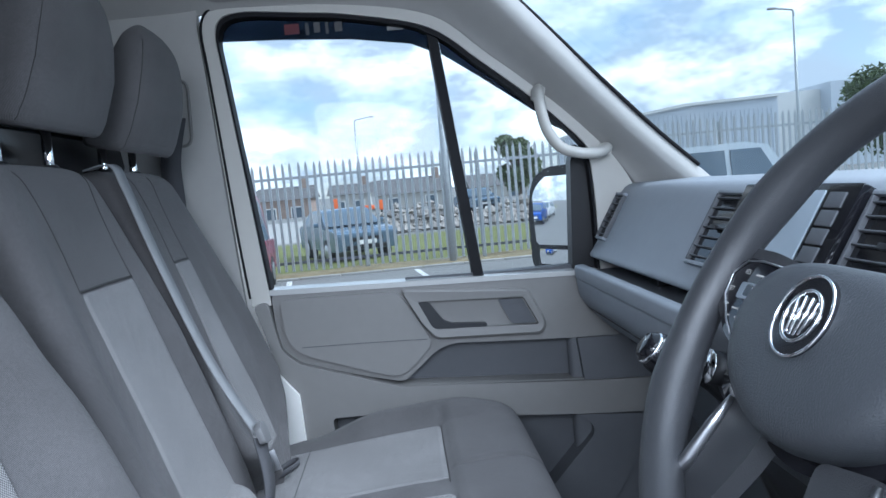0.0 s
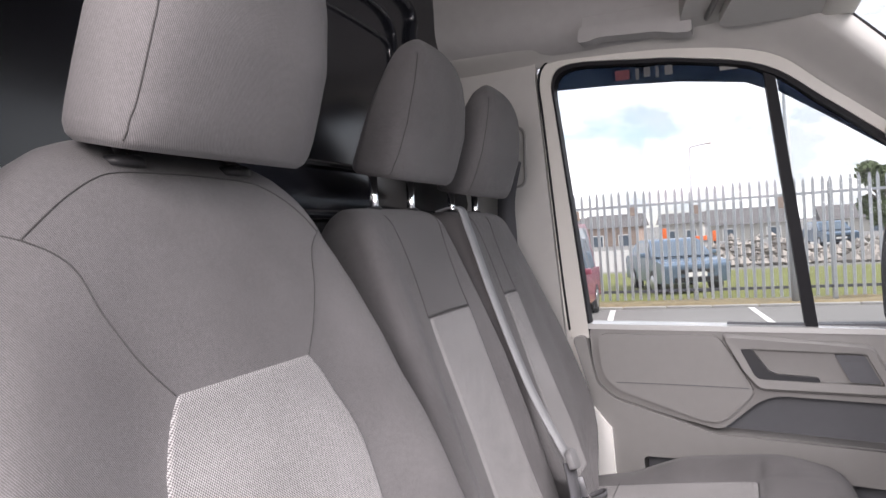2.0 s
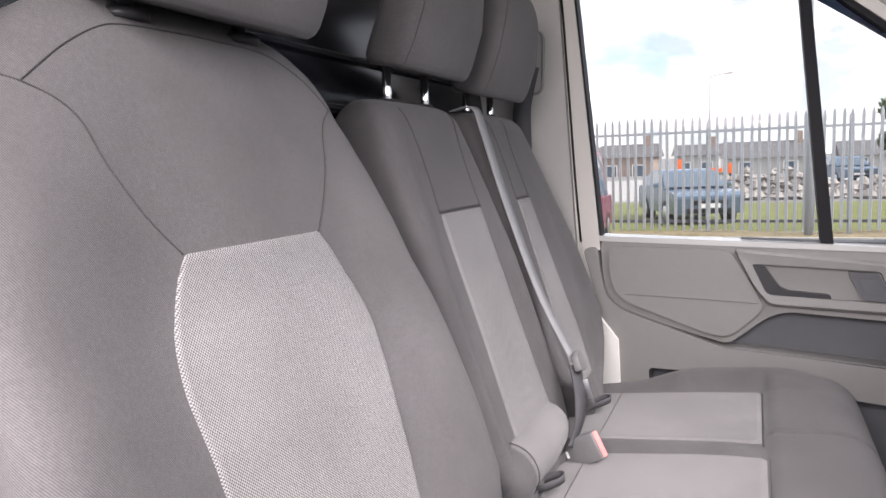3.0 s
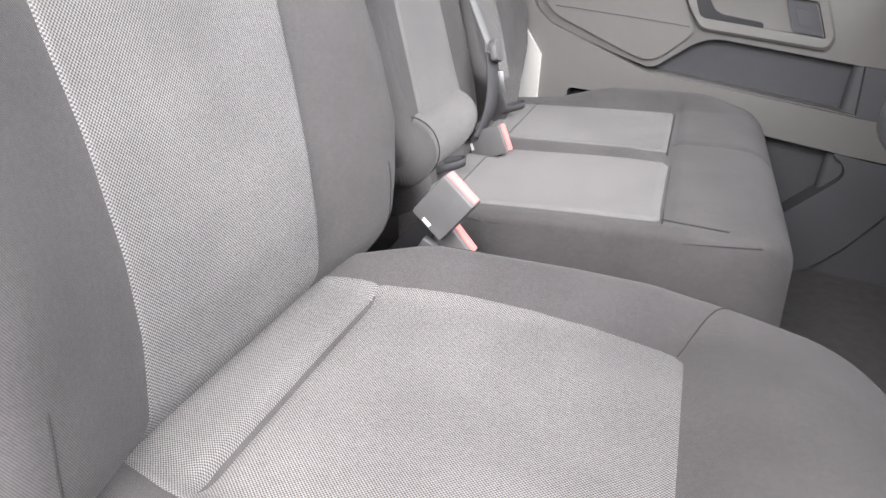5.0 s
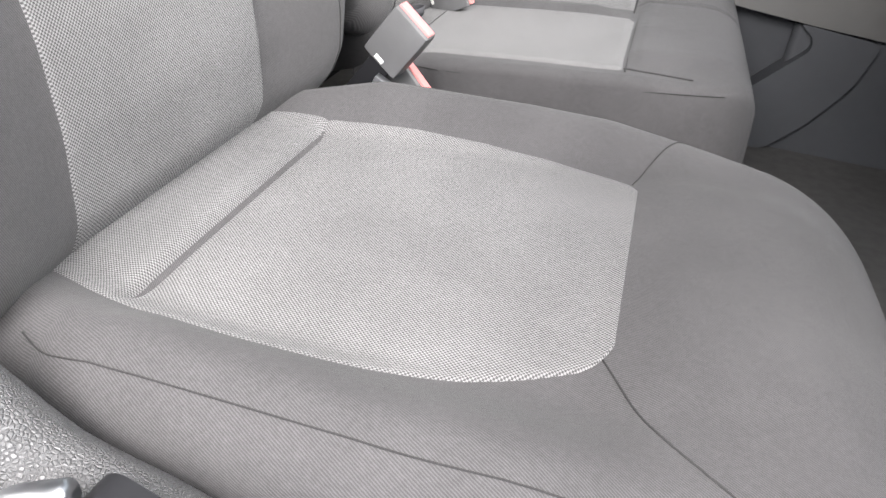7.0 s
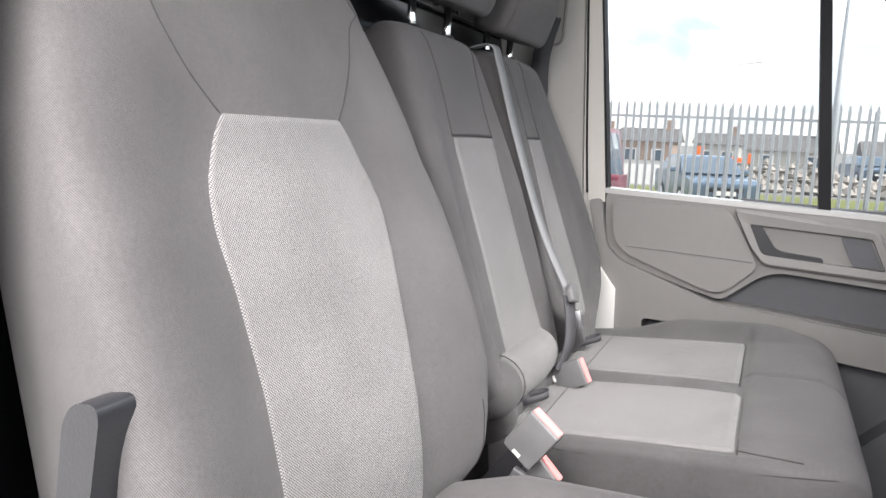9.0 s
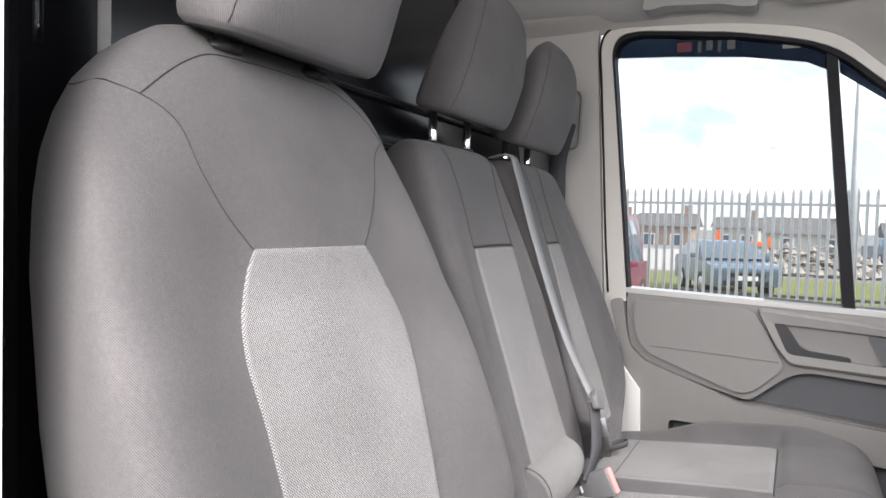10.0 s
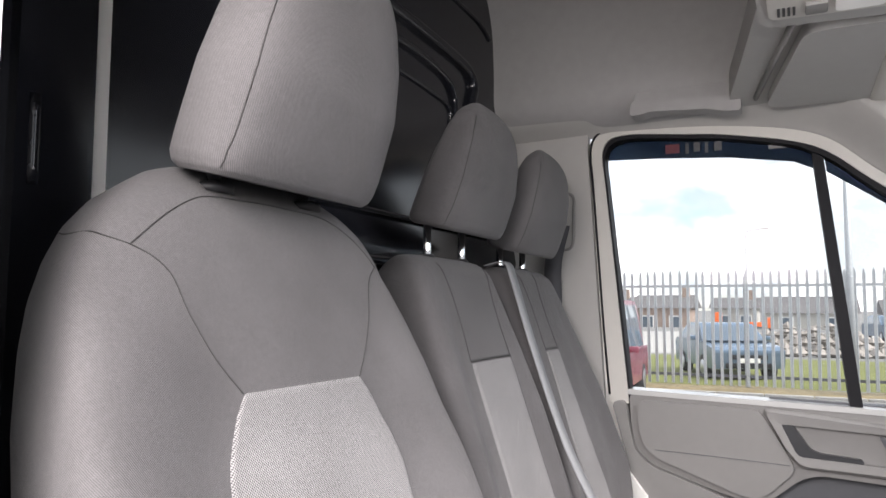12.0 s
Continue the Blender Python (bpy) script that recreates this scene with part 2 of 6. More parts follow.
SLATE = material("roof_slate", (0.12, 0.115, 0.115), 0.8, scale=6, amount=0.25, stain=0.2, stain_scale=1)
CLAD = material("grey_cladding", (0.52, 0.56, 0.61), 0.5, scale=1.0, amount=0.06, stain=0.12, stain_scale=0.2)
CLAD_PALE = material("pale_cladding", (0.66, 0.66, 0.64), 0.5, scale=1.0, amount=0.06, stain=0.12, stain_scale=0.2)
ORANGE = material("orange_plastic", (0.85, 0.16, 0.03), 0.6)
LEAF = material("leaf_green", (0.085, 0.115, 0.05), 0.8, scale=2.0, amount=0.4)
BARK = material("bark", (0.10, 0.08, 0.06), 0.95, scale=14, amount=0.3)
CAR_BLUE = material("blue_grey_car_paint", (0.14, 0.20, 0.27), 0.22, 0.35, amount=0.04)
CAR_RED = material("dark_red_car_paint", (0.25, 0.06, 0.09), 0.22, 0.2, amount=0.04)
CAR_VIVID = material("bright_blue_car_paint", (0.02, 0.09, 0.40), 0.2, 0.2, amount=0.04)
CAR_FADED = material("pale_silver_car_paint", (0.50, 0.53, 0.55), 0.3, 0.3, amount=0.05)
CAR_WHITE = material("white_car_paint", (0.75, 0.75, 0.74), 0.25, amount=0.03)
CAR_SILVER = material("silver_car_paint", (0.45, 0.48, 0.50), 0.25, 0.5, amount=0.04)
CAR_GLASS = material("car_window_glass", (0.10, 0.13, 0.16), 0.06, amount=0.05)
TYRE = material("tyre_rubber", (0.02, 0.02, 0.02), 0.85)
PANE = glass("clear_glass", (0.96, 0.98, 0.97))
# side glass carries a little painted haze to soften the view outside
SIDE_PANE = glass("hazed_side_glass", (0.97, 0.985, 0.975), 0.0, 0.02)
BUCKLE_DARK = material("dark_handle_plastic", (0.020, 0.021, 0.024), 0.32, bump=0.2)
BUCKLE = material("buckle_plastic", (0.13, 0.13, 0.132), 0.5, bump=0.2)
REFLECT_RED = material("red_lettering_reflection", (0.10, 0.012, 0.02), 0.6)
TINT = glass("tinted_band_glass", (0.10, 0.12, 0.15), 0.1)


# ---- mesh tools ----
def part(name, data, mat, parent=None, label="", smooth=True, bevel=0.0, seg=2):
    """Links a bmesh or (verts, faces, uvs) as one mesh object, under a thing or a part."""
    me = bpy.data.meshes.new(name)
    if isinstance(data, bmesh.types.BMesh):
        if bevel:
            es = [e for e in data.edges if len(e.link_faces) == 2 and e.calc_face_angle(0) > 0.6]
            bmesh.ops.bevel(data, geom=es, offset=bevel, segments=seg, affect="EDGES", profile=0.6, clamp_overlap=True)
        bmesh.ops.recalc_face_normals(data, faces=data.faces)
        data.to_mesh(me)
        data.free()
    else:
        verts, faces, uvs = data
        me.from_pydata([tuple(v) for v in verts], [], faces)
        if uvs is not None:
            lay = me.uv_layers.new(name="UVMap")
            idx = np.zeros(len(me.loops), dtype=np.int32)
            me.loops.foreach_get("vertex_index", idx)
            lay.data.foreach_set("uv", np.asarray(uvs, dtype=np.float32)[idx].ravel())
    me.materials.append(mat)
    if smooth:
        me.polygons.foreach_set("use_smooth", [True] * len(me.polygons))
    if smooth and isinstance(data, bmesh.types.BMesh):
        me.set_sharp_from_angle(angle=radians(38))
    ob = new(name, me)
    if parent is not None:
        ob.parent = parent
    if label:
        ob["label"] = label
    return ob


def thing(name, label, category, group="", kind="", at=(0, 0, 0)):
    e = new(name)
    e.empty_display_size = 0.1
    e.location = at
    return tagged(e, label, category, group, kind)


def box(bm, lo, hi):
    r = bmesh.ops.create_cube(bm, size=1)
    for v in r["verts"]:
        v.co = Vector([lo[i] + (v.co[i] + 0.5) * (hi[i] - lo[i]) for i in range(3)])
    return r["verts"]


def boxed(lo, hi):
    bm = bmesh.new()
    box(bm, lo, hi)
    return bm


def prism(poly, axis, a, b, bm=None):
    """A plan outline drawn out along one axis: poly holds the two other coordinates in xyz order."""
    bm = bm or bmesh.new()

    def put(p, q):
        return {"x": (q, p[0], p[1]), "y": (p[0], q, p[1]), "z": (p[0], p[1], q)}[axis]

    lo = [bm.verts.new(put(p, a)) for p in poly]
    hi = [bm.verts.new(put(p, b)) for p in poly]
    bm.faces.new(lo)
    bm.faces.new(hi[::-1])
    n = len(poly)
    for i in range(n):
        bm.faces.new((lo[i], hi[i], hi[(i + 1) % n], lo[(i + 1) % n]))
    return bm


def rounded(poly, r, n=5):
    """A closed outline with its corners rounded by about r."""
    out = []
    k = len(poly)
    for i in range(k):
        p, q, s = Vector(poly[i - 1]), Vector(poly[i]), Vector(poly[(i + 1) % k])
        ra = min(r, (p - q).length * 0.45)
        rb = min(r, (s - q).length * 0.45)
        a, b = q + (p - q).normalized() * ra, q + (s - q).normalized() * rb
        for j in range(n + 1):
            t = j / n
            out.append(tuple(a * (1 - t) ** 2 + q * 2 * t * (1 - t) + b * t * t))
    return out


def sweep(points, r, segs=10, closed=False, flat=1.0, side=None):
    """A tube along points; flat < 1 squeezes it along its second axis; r may be a list."""
    P = [Vector(p) for p in points]
    n = len(P)
    rs = r if isinstance(r, (list, tuple)) else [r] * n
    verts, faces = [], []
    ref = Vector(side) if side is not None else Vector((0.13, 0.31, 0.94))
    for i, p in enumerate(P):
        a = P[i - 1] if (i or closed) else p
        b = P[(i + 1) % n] if (i < n - 1 or closed) else p
        t = (b - a).normalized()
        u = (ref - t * ref.dot(t)).normalized()
        w = t.cross(u)
        for k in range(segs):
            g = 2 * math.pi * k / segs
            verts.append(p + u * math.cos(g) * rs[i] + w * math.sin(g) * rs[i] * flat)
    m = n if closed else n - 1
    for i in range(m):
        for k in range(segs):
            a, b = i * segs + k, i * segs + (k + 1) % segs
            c, d = ((i + 1) % n) * segs + (k + 1) % segs, ((i + 1) % n) * segs + k
            faces.append((a, b, c, d))
    if not closed:
        faces.append(tuple(range(segs))[::-1])
        faces.append(tuple((n - 1) * segs + k for k in range(segs)))
    return verts, faces, None


def spline(points, n=12):
    """Points along a smooth curve through the given ones."""
    P = [Vector(p) for p in points]
    out = []
    for i in range(len(P) - 1):
        a, b, c, d = P[max(i - 1, 0)], P[i], P[i + 1], P[min(i + 2, len(P) - 1)]
        for j in range(n):
            t = j / n
            out.append(0.5 * ((2 * b) + (c - a) * t + (2 * a - 5 * b + 4 * c - d) * t * t + (3 * b - a - 3 * c + d) * t ** 3))
    out.append(P[-1])
    return out


def step(a, b, x):
    t = np.clip((x - a) / (b - a), 0, 1)
    return t * t * (3 - 2 * t)


class Pad:
    """An upholstered cushion: a run of soft-cornered sections along `run`, facing `face`, centred across on y."""

    def __init__(self, base, run, face, length, width, front, back, power=4.0, bump=None, flare=0.0, shift=None):
        self.base, self.run, self.face = Vector(base), Vector(run).normalized(), Vector(face).normalized()
        self.length, self.width, self.front, self.back, self.power, self.bump = length, width, front, back, power, bump
        self.flare, self.shift = flare, shift  # the section widens towards the face; its middle wanders along the run

    def across(self, y, d, h):
        return y * (1 + self.flare * d) + (self.shift(h) if self.shift else 0.0)

    def depth(self, y, h):
        w = max(self.width(h), 1e-4)
        d = self.front(h) * max(0.0, 1 - min(1.0, abs(y / w)) ** self.power) ** (1 / self.power)
        return d + (self.bump(y / w, h) * min(1.0, d / 0.02) if self.bump else 0.0)

    def at(self, y, h, off=0.0):
        d = self.depth(y, h)
        return self.base + self.run * h + self.face * (d + off) + Vector((0, self.across(y, d, h), 0))

    def mesh(self, rows=70, half=36):
        verts, uvs, faces = [], [], []
        # closer rows at both ends, where the section closes
        hs = [self.length * (0.5 - 0.5 * math.cos(math.pi * i / rows)) for i in range(rows + 1)]
        p = self.power / 2
        ring = []
        for i in range(-half, half):
            s = i / half
            g = math.pi / 2 * math.copysign(abs(s) ** p, s)
            ring.append((math.copysign(abs(math.sin(g)) ** (2 / self.power), s), abs(math.cos(g)) ** (2 / self.power), 1))
        for i in range(half, -half, -1):
            s = i / half
            g = math.pi / 2 * math.copysign(abs(s) ** p, s)
            ring.append((math.copysign(abs(math.sin(g)) ** (2 / self.power), s), abs(math.cos(g)) ** (2 / self.power), -1))
        n = len(ring)
        along, before = 0.0, None
        for h in hs:
            w, f, b = self.width(h), self.front(h), self.back(h)
            sect = []
            for a, d, sg in ring:
                dep = d * (f if sg > 0 else -b)
                if sg > 0 and self.bump:
                    dep += self.bump(a, h) * min(1.0, d * f / 0.02)
                y = self.across(a * w, dep, h)
                sect.append(Vector((y, dep)))
                verts.append(self.base + self.run * h + self.face * dep + Vector((0, y, 0)))
            # cloth is laid out from the middle of the face to both sides
            mid = Vector((h, sect[half].y))
            along += (mid - before).length if before is not None else 0.0
            before = mid
            us = [0.0] * n
            for way in (1, -1):
                run = 0.0
                for j in range(1, n // 2 + (1 if way > 0 else 0)):
                    run += (sect[(half + way * j) % n] - sect[(half + way * (j - 1)) % n]).length
                    us[(half + way * j) % n] = way * run
            uvs += [(q, along) for q in us]
        for i in range(rows):
            for k in range(n):
                faces.append((i * n + k, i * n + (k + 1) % n, (i + 1) * n + (k + 1) % n, (i + 1) * n + k))
        faces.append(tuple(range(n))[::-1])
        faces.append(tuple(rows * n + k for k in range(n)))
        return verts, faces, uvs

    def patch(self, bounds, rows=50, cols=30, lift=0.004, tuck=(0, -1)):
        """A panel sewn on the face: bounds are rows of (h, y_low, y_high)."""
        H = [b[0] for b in bounds]
        hs = np.linspace(H[0], H[-1], rows)
        soft = np.hanning(11)[1:-1]
        lo, hi = [np.convolve(np.pad(np.interp(hs, H, [b[q] for b in bounds]), 4, "edge"), soft / soft.sum(), "valid") for q in (1, 2)]
        verts, uvs, faces = [], [], []
        for i, h in enumerate(hs):
            for k in range(cols):
                t = 0.5 - 0.5 * math.cos(math.pi * k / (cols - 1))
                y = lo[i] + (hi[i] - lo[i]) * (0.35 * t + 0.65 * k / (cols - 1))
                edge = i in [q % rows for q in tuck] or k in (0, cols - 1)
                verts.append(self.at(y, h, -0.0015 if edge else lift))
                uvs.append((y, h))
        for i in range(rows - 1):
            for k in range(cols - 1):
                a = i * cols + k
                faces.append((a, a + 1, a + cols + 1, a + cols))
        return verts, faces, uvs

    def seam(self, path, r=0.0007, off=0.0002):
        pts = [self.at(p[0], p[1], off) for p in [tuple(q) for q in spline([(y, h, 0) for y, h in path], 8)]]
        return sweep(pts, r, 6)


def ease_end(h, L, r, p=2.0):
    """1 along the run, falling round to nearly 0 over the last r metres."""
    t = np.clip((h - (L - r)) / r, 0, 1)
    return float(max(0.03, (1 - t ** p)) ** (1 / p)) if t > 0 else 1.0


# ---- the cab's shell ----
floor = tagged(part("floor", boxed((-0.76, -0.02, 0.66), (1.0, 1.84, 0.70)), CARPET), "black rubber-matted van cab floor", "floor", kind="structure")
bulk = tagged(part("wall_bulkhead", boxed((-0.78, -0.12, 0.66), (-0.74, 1.84, 2.60)), BULK), "glossy black steel bulkhead behind the seats", "bulkhead", kind="structure")


def bulkhead_relief():
    for z, r, fl in ((1.757, 0.006, 1.0), (1.668, 0.010, 0.8)):
        part("rail", sweep([(-0.716, y, z) for y in np.linspace(0.66, 1.76, 24)], r, 16, flat=fl, side=(0, 0, 1)), BULK, bulk, "glossy black pressed rail")
    part("rail_face", prism([(-0.74, 1.66), (-0.722, 1.668), (-0.714, 1.70), (-0.722, 1.752), (-0.74, 1.76)], "y", 0.65, 1.765), BULK, bulk, "glossy black rail web", bevel=0.004)
    outer = spline([(-0.736, 0.50, 2.186), (-0.736, 1.066, 2.183), (-0.736, 1.30, 2.178), (-0.736, 1.42, 2.172), (-0.736, 1.485, 2.158), (-0.736, 1.506, 2.125), (-0.736, 1.49, 2.08), (-0.736, 1.475, 1.95), (-0.736, 1.47, 1.76)], 10)
    part("rib", sweep(outer, 0.014, 14), BULK, bulk, "pressed rib in the black panel")
    inner = spline([(-0.736, 0.50, 2.122), (-0.736, 1.11, 2.124), (-0.736, 1.26, 2.120), (-0.736, 1.348, 2.109), (-0.736, 1.388, 2.083), (-0.736, 1.398, 2.045), (-0.736, 1.395, 1.90), (-0.736, 1.39, 1.76)], 10)
    part("rib", sweep(inner, 0.009, 12), BULK, bulk, "pressed rib in the black panel")
    part("rib", sweep(spline([(-0.738, 0.50, 2.068), (-0.738, 1.066, 2.064), (-0.738, 1.30, 2.056), (-0.738, 1.364, 2.046), (-0.738, 1.378, 2.02), (-0.738, 1.378, 1.95)], 8), 0.005, 10), BULK, bulk)
    part("rib", sweep(spline([(-0.738, 0.5, 2.335), (-0.738, 1.41, 2.318), (-0.738, 1.561, 2.310), (-0.738, 1.62, 2.29)], 8), 0.005, 8), BULK, bulk)
    part("panel", prism(rounded([(0.325, 0.9), (0.415, 0.9), (0.415, 2.55), (0.325, 2.55)], 0.02), "x", -0.742, -0.725), BULK, bulk, "black side panel", bevel=0.004)
    part("slot", sweep([(-0.724, 0.344, z) for z in np.linspace(1.705, 1.80, 6)], 0.006, 10, flat=0.5), BULK, bulk, "pressed slot in the side panel")
    part("strip", boxed((-0.742, 0.417, 0.9), (-0.735, 0.441, 2.55)), WHITE, bulk, "white painted vertical strip")


bulkhead_relief()


def shell():
    # pillar between door and bulkhead, passenger side
    poly = [(-0.74, 0.70), (-0.30, 0.70), (-0.30, 0.90), (-0.345, 1.02), (-0.385, 1.12), (-0.445, 1.34), (-0.50, 2.00), (-0.53, 2.06), (-0.74, 2.06)]
    tagged(part("pillar_trim", prism(poly, "y", 1.775, 1.84), WHITE, bevel=0.004), "white-painted door jamb behind the seats", "pillar", kind="structure")
    low = [(-0.74, 0.72), (-0.362, 0.72), (-0.362, 0.95), (-0.368, 1.12), (-0.43, 1.20), (-0.468, 1.30), (-0.49, 1.045), (-0.74, 1.045)]
    part("jamb_step", prism(low, "y", 1.728, 1.776), WHITE, bpy.data.objects["pillar_trim"], "white-painted step of the door jamb", bevel=0.004)
    pil = tagged(part("pillar_cover", prism([(-0.738, 1.05), (-0.495, 1.05), (-0.475, 1.34), (-0.512, 2.0), (-0.508, 2.056), (-0.738, 2.056)], "y", 1.751, 1.772), TRIM_PILLAR, bevel=0.008, seg=4),
                 "light grey moulded pillar cover beside the bulkhead", "pillar", kind="structure")
    ring = rounded([(-0.60, 1.735), (-0.553, 1.735), (-0.548, 1.885), (-0.60, 1.89)], 0.025, 6)
    part("belt_guide", sweep([(p[0], 1.749, p[1]) for p in ring], 0.004, 8, closed=True), TRIM_MID, pil, "moulded belt guide opening")
    # driver side pillar and sill, which close the open doorway
    tagged(part("pillar_driver", prism([(-0.76, -0.14), (-0.475, -0.14), (-0.475, 0.147), (-0.76, 0.195)], "z", 0.3, 2.6), WHITE, bevel=0.012, seg=3), "white-painted pillar of the open driver doorway", "pillar", kind="structure")
    tagged(part("sill", boxed((-0.48, -0.06, 0.35), (0.95, -0.025, 0.70)), WHITE, bevel=0.008), "white-painted door sill", "sill", kind="structure")
    # one moulding that frames the side window: along the roof edge, then down the sloping windscreen pillar
    def pillar(y_out, y_in, side):
        low = [(-0.738, 2.020), (-0.54, 2.026), (-0.48, 2.036), (-0.42, 2.040), (-0.16, 2.026), (0.03, 1.986), (0.15, 1.892), (0.30, 1.768), (0.41, 1.658), (0.46, 1.592), (0.56, 1.44)]
        high = [(-0.738, 2.072), (-0.54, 2.074), (-0.48, 2.076), (-0.42, 2.078), (-0.16, 2.084), (0.035, 2.080), (0.138, 2.018), (0.370, 1.766), (0.492, 1.638), (0.586, 1.550), (0.73, 1.41)]
        a = spline([(p[0], 0, p[1]) for p in low], 6)
        b = spline([(p[0], 0, p[1]) for p in high], 6)
        m = 10
        verts, faces = [], []
        for p, q in zip(a, b):
            for k in range(m + 1):
                t = k / m
                c = p.lerp(q, t)
                e = 0.5 - 0.5 * math.cos(math.pi * t)
                deep = y_in + side * 0.042 * (1 - float(step(-0.25, 0.0, q.x)))
                c.y = y_out + (deep - y_out) * (0.45 * t + 0.55 * e)
                verts.append(c)
            verts.append(Vector((q.x + 0.03, deep + side * 0.02, q.z + 0.03)))
            verts.append(Vector((p.x + 0.04, y_out + side * 0.05, p.z + 0.05)))
        w = m + 3
        for i in range(len(a) - 1):
            for k in range(w):
                faces.append((i * w + k, i * w + (k + 1) % w, (i + 1) * w + (k + 1) % w, (i + 1) * w + k))
        faces += [tuple(range(w))[::-1], tuple((len(a) - 1) * w + k for k in range(w))]
        return verts, faces, None
    tagged(part("pillar_front", pillar(1.765, 1.655, 1), TRIM_PILLAR), "light grey moulding of roof edge and windscreen pillar", "pillar", kind="structure")
    edge = spline([(0.067, 1.715, 2.113), (0.170, 1.690, 2.051), (0.402, 1.676, 1.799), (0.524, 1.675, 1.671), (0.618, 1.675, 1.582)], 8)
    tagged(part("windscreen_seal", sweep(edge, 0.005, 8), RUBBER), "thin black seal between pillar and windscreen", "seal", kind="structure")
    tagged(part("pillar_front_driver", pillar(-0.02, 0.10, -1), TRIM_PILLAR), "light grey moulding of roof edge and windscreen pillar", "pillar", kind="structure")
    # outer skin: roof, nose and side below the window
    tagged(part("roof", boxed((-0.78, -0.16, 2.55), (0.30, 1.90, 2.60)), WHITE), "white van roof", "roof", kind="structure")
    tagged(part("nose", prism([(0.80, 0.3), (1.5, 0.3), (1.55, 0.95), (1.05, 1.36), (0.80, 1.36)], "y", -0.10, 1.88), WHITE, bevel=0.02), "white van bonnet and nose", "bonnet", kind="structure")
    tagged(part("kick_panel", boxed((0.30, 1.772, 0.68), (0.97, 1.81, 1.33)), TRIM_LOW, bevel=0.02, seg=3), "grey kick panel beside the passenger footwell", "panel", kind="structure")
    tagged(part("front_wall", boxed((0.95, -0.02, 0.70), (0.99, 1.84, 1.36)), TRIM_DARK), "dark footwell wall", "wall", kind="structure")


shell()


def ceiling():
    # side curve from the top of the door up to the raised roof
    prof = [(1.785, 2.048), (1.758, 2.051), (1.725, 2.058), (1.690, 2.076), (1.668, 2.10), (1.655, 2.135), (1.655, 2.21), (1.64, 2.33), (1.58, 2.43), (1.48, 2.49), (0.9, 2.52), (0.35, 2.49), (0.25, 2.43), (0.17, 2.28), (0.12, 2.12), (0.07, 2.06), (0.03, 2.05)]
    verts, faces = [], []
    xs = np.linspace(-0.74, 0.05, 12)
    pts = spline([(0, *p) for p in prof], 5)
    n = len(pts)
    for x in xs:
        for p in pts:
            verts.append((x, p.y, p.z))
    m = len(verts)
    for x in xs:
        for p in pts:
            c = Vector((0, p.y - 0.9, p.z - 2.0))
            verts.append((x, 0.9 + c.y * 1.03, 2.0 + c.z * 1.04 + 0.012))
    for i in range(len(xs) - 1):
        for k in range(n - 1):
            a = i * n + k
            faces.append((a, a + 1, a + n + 1, a + n))
            faces.append((m + a, m + a + n, m + a + n + 1, m + a + 1))
    tagged(part("ceiling", (verts, faces, None), LINER), "grey cloth headliner under a raised roof", "ceiling", kind="structure")
    # lip along the door and the overhead shelf in front
    shelf = tagged(part("overhead_shelf", prism(rounded([(-0.14, 0.05), (0.19, 0.05), (0.19, 1.66), (-0.02, 1.735), (-0.155, 1.735), (-0.148, 1.62), (-0.110, 1.38), (-0.086, 1.22), (-0.064, 1.08), (-0.06, 0.66)], 0.05), "z", 2.060, 2.12), TRIM_PILLAR, bevel=0.014, seg=4),
                   "light grey moulded overhead shelf above the windscreen", "overhead shelf")
    part("front_lip", boxed((0.13, 0.05, 2.03), (0.20, 1.70, 2.068)), TRIM_LIGHT, shelf, bevel=0.015, seg=4)
    part("back_wall", boxed((0.0, 0.05, 2.115), (0.04, 1.72, 2.53)), LINER, shelf)
    grip = thing("pull_handle", "grey moulded pull handle in the headliner above the door", "handle")
    bar = rounded([(-0.378, 2.048), (-0.350, 2.048), (-0.330, 2.054), (-0.20, 2.046), (-0.16, 2.036), (-0.125, 2.034), (-0.125, 2.072), (-0.25, 2.076), (-0.372, 2.084)], 0.010, 5)
    part("grip", prism(bar, "y", 1.634, 1.690), LINER, grip, bevel=0.009, seg=4)
    part("cup", prism(rounded([(-0.372, 2.078), (-0.15, 2.070), (-0.15, 2.125), (-0.365, 2.128)], 0.018, 5), "y", 1.662, 1.676), LINER, grip, "shaded hand recess behind the grip", bevel=0.006)
    for yc, w in ((1.40, 0.26),):
        visor = thing("sun_visor", "light grey folded sun visor under the overhead shelf", "sun visor")
        out = rounded([(0.002, yc - w + 0.04), (0.17, yc - w + 0.04), (0.17, yc + w), (-0.045, yc + w), (-0.072, yc + w - 0.03)], 0.035, 6)
        part("panel", prism(out, "z", 2.036, 2.056), TRIM_PILLAR, visor, bevel=0.008, seg=3)
        # the recess edge's shade is put in as a strip of darker trim
        lip = [(0.0, yc - w + 0.02), (-0.082, yc + w - 0.035)]
        part("recess_edge", sweep([(lip[0][0] - 0.012, lip[0][1], 2.058), (lip[1][0] - 0.010, lip[1][1], 2.058)], 0.010, 10, flat=0.6), TRIM_MID, visor, "edge of the visor recess, its shade put in as a darker strip")
        part("hinge_rod", sweep([(0.155, yc + w - 0.02, 2.046), (0.155, yc + w + 0.05, 2.048)], 0.006, 8), TRIM_MID, visor)
        part("clip", boxed((0.14, yc - w - 0.03, 2.034), (0.17, yc - w - 0.004, 2.062)), TRIM_MID, visor, bevel=0.003)
    con = thing("overhead_console", "light grey overhead console with a reading lamp", "console")
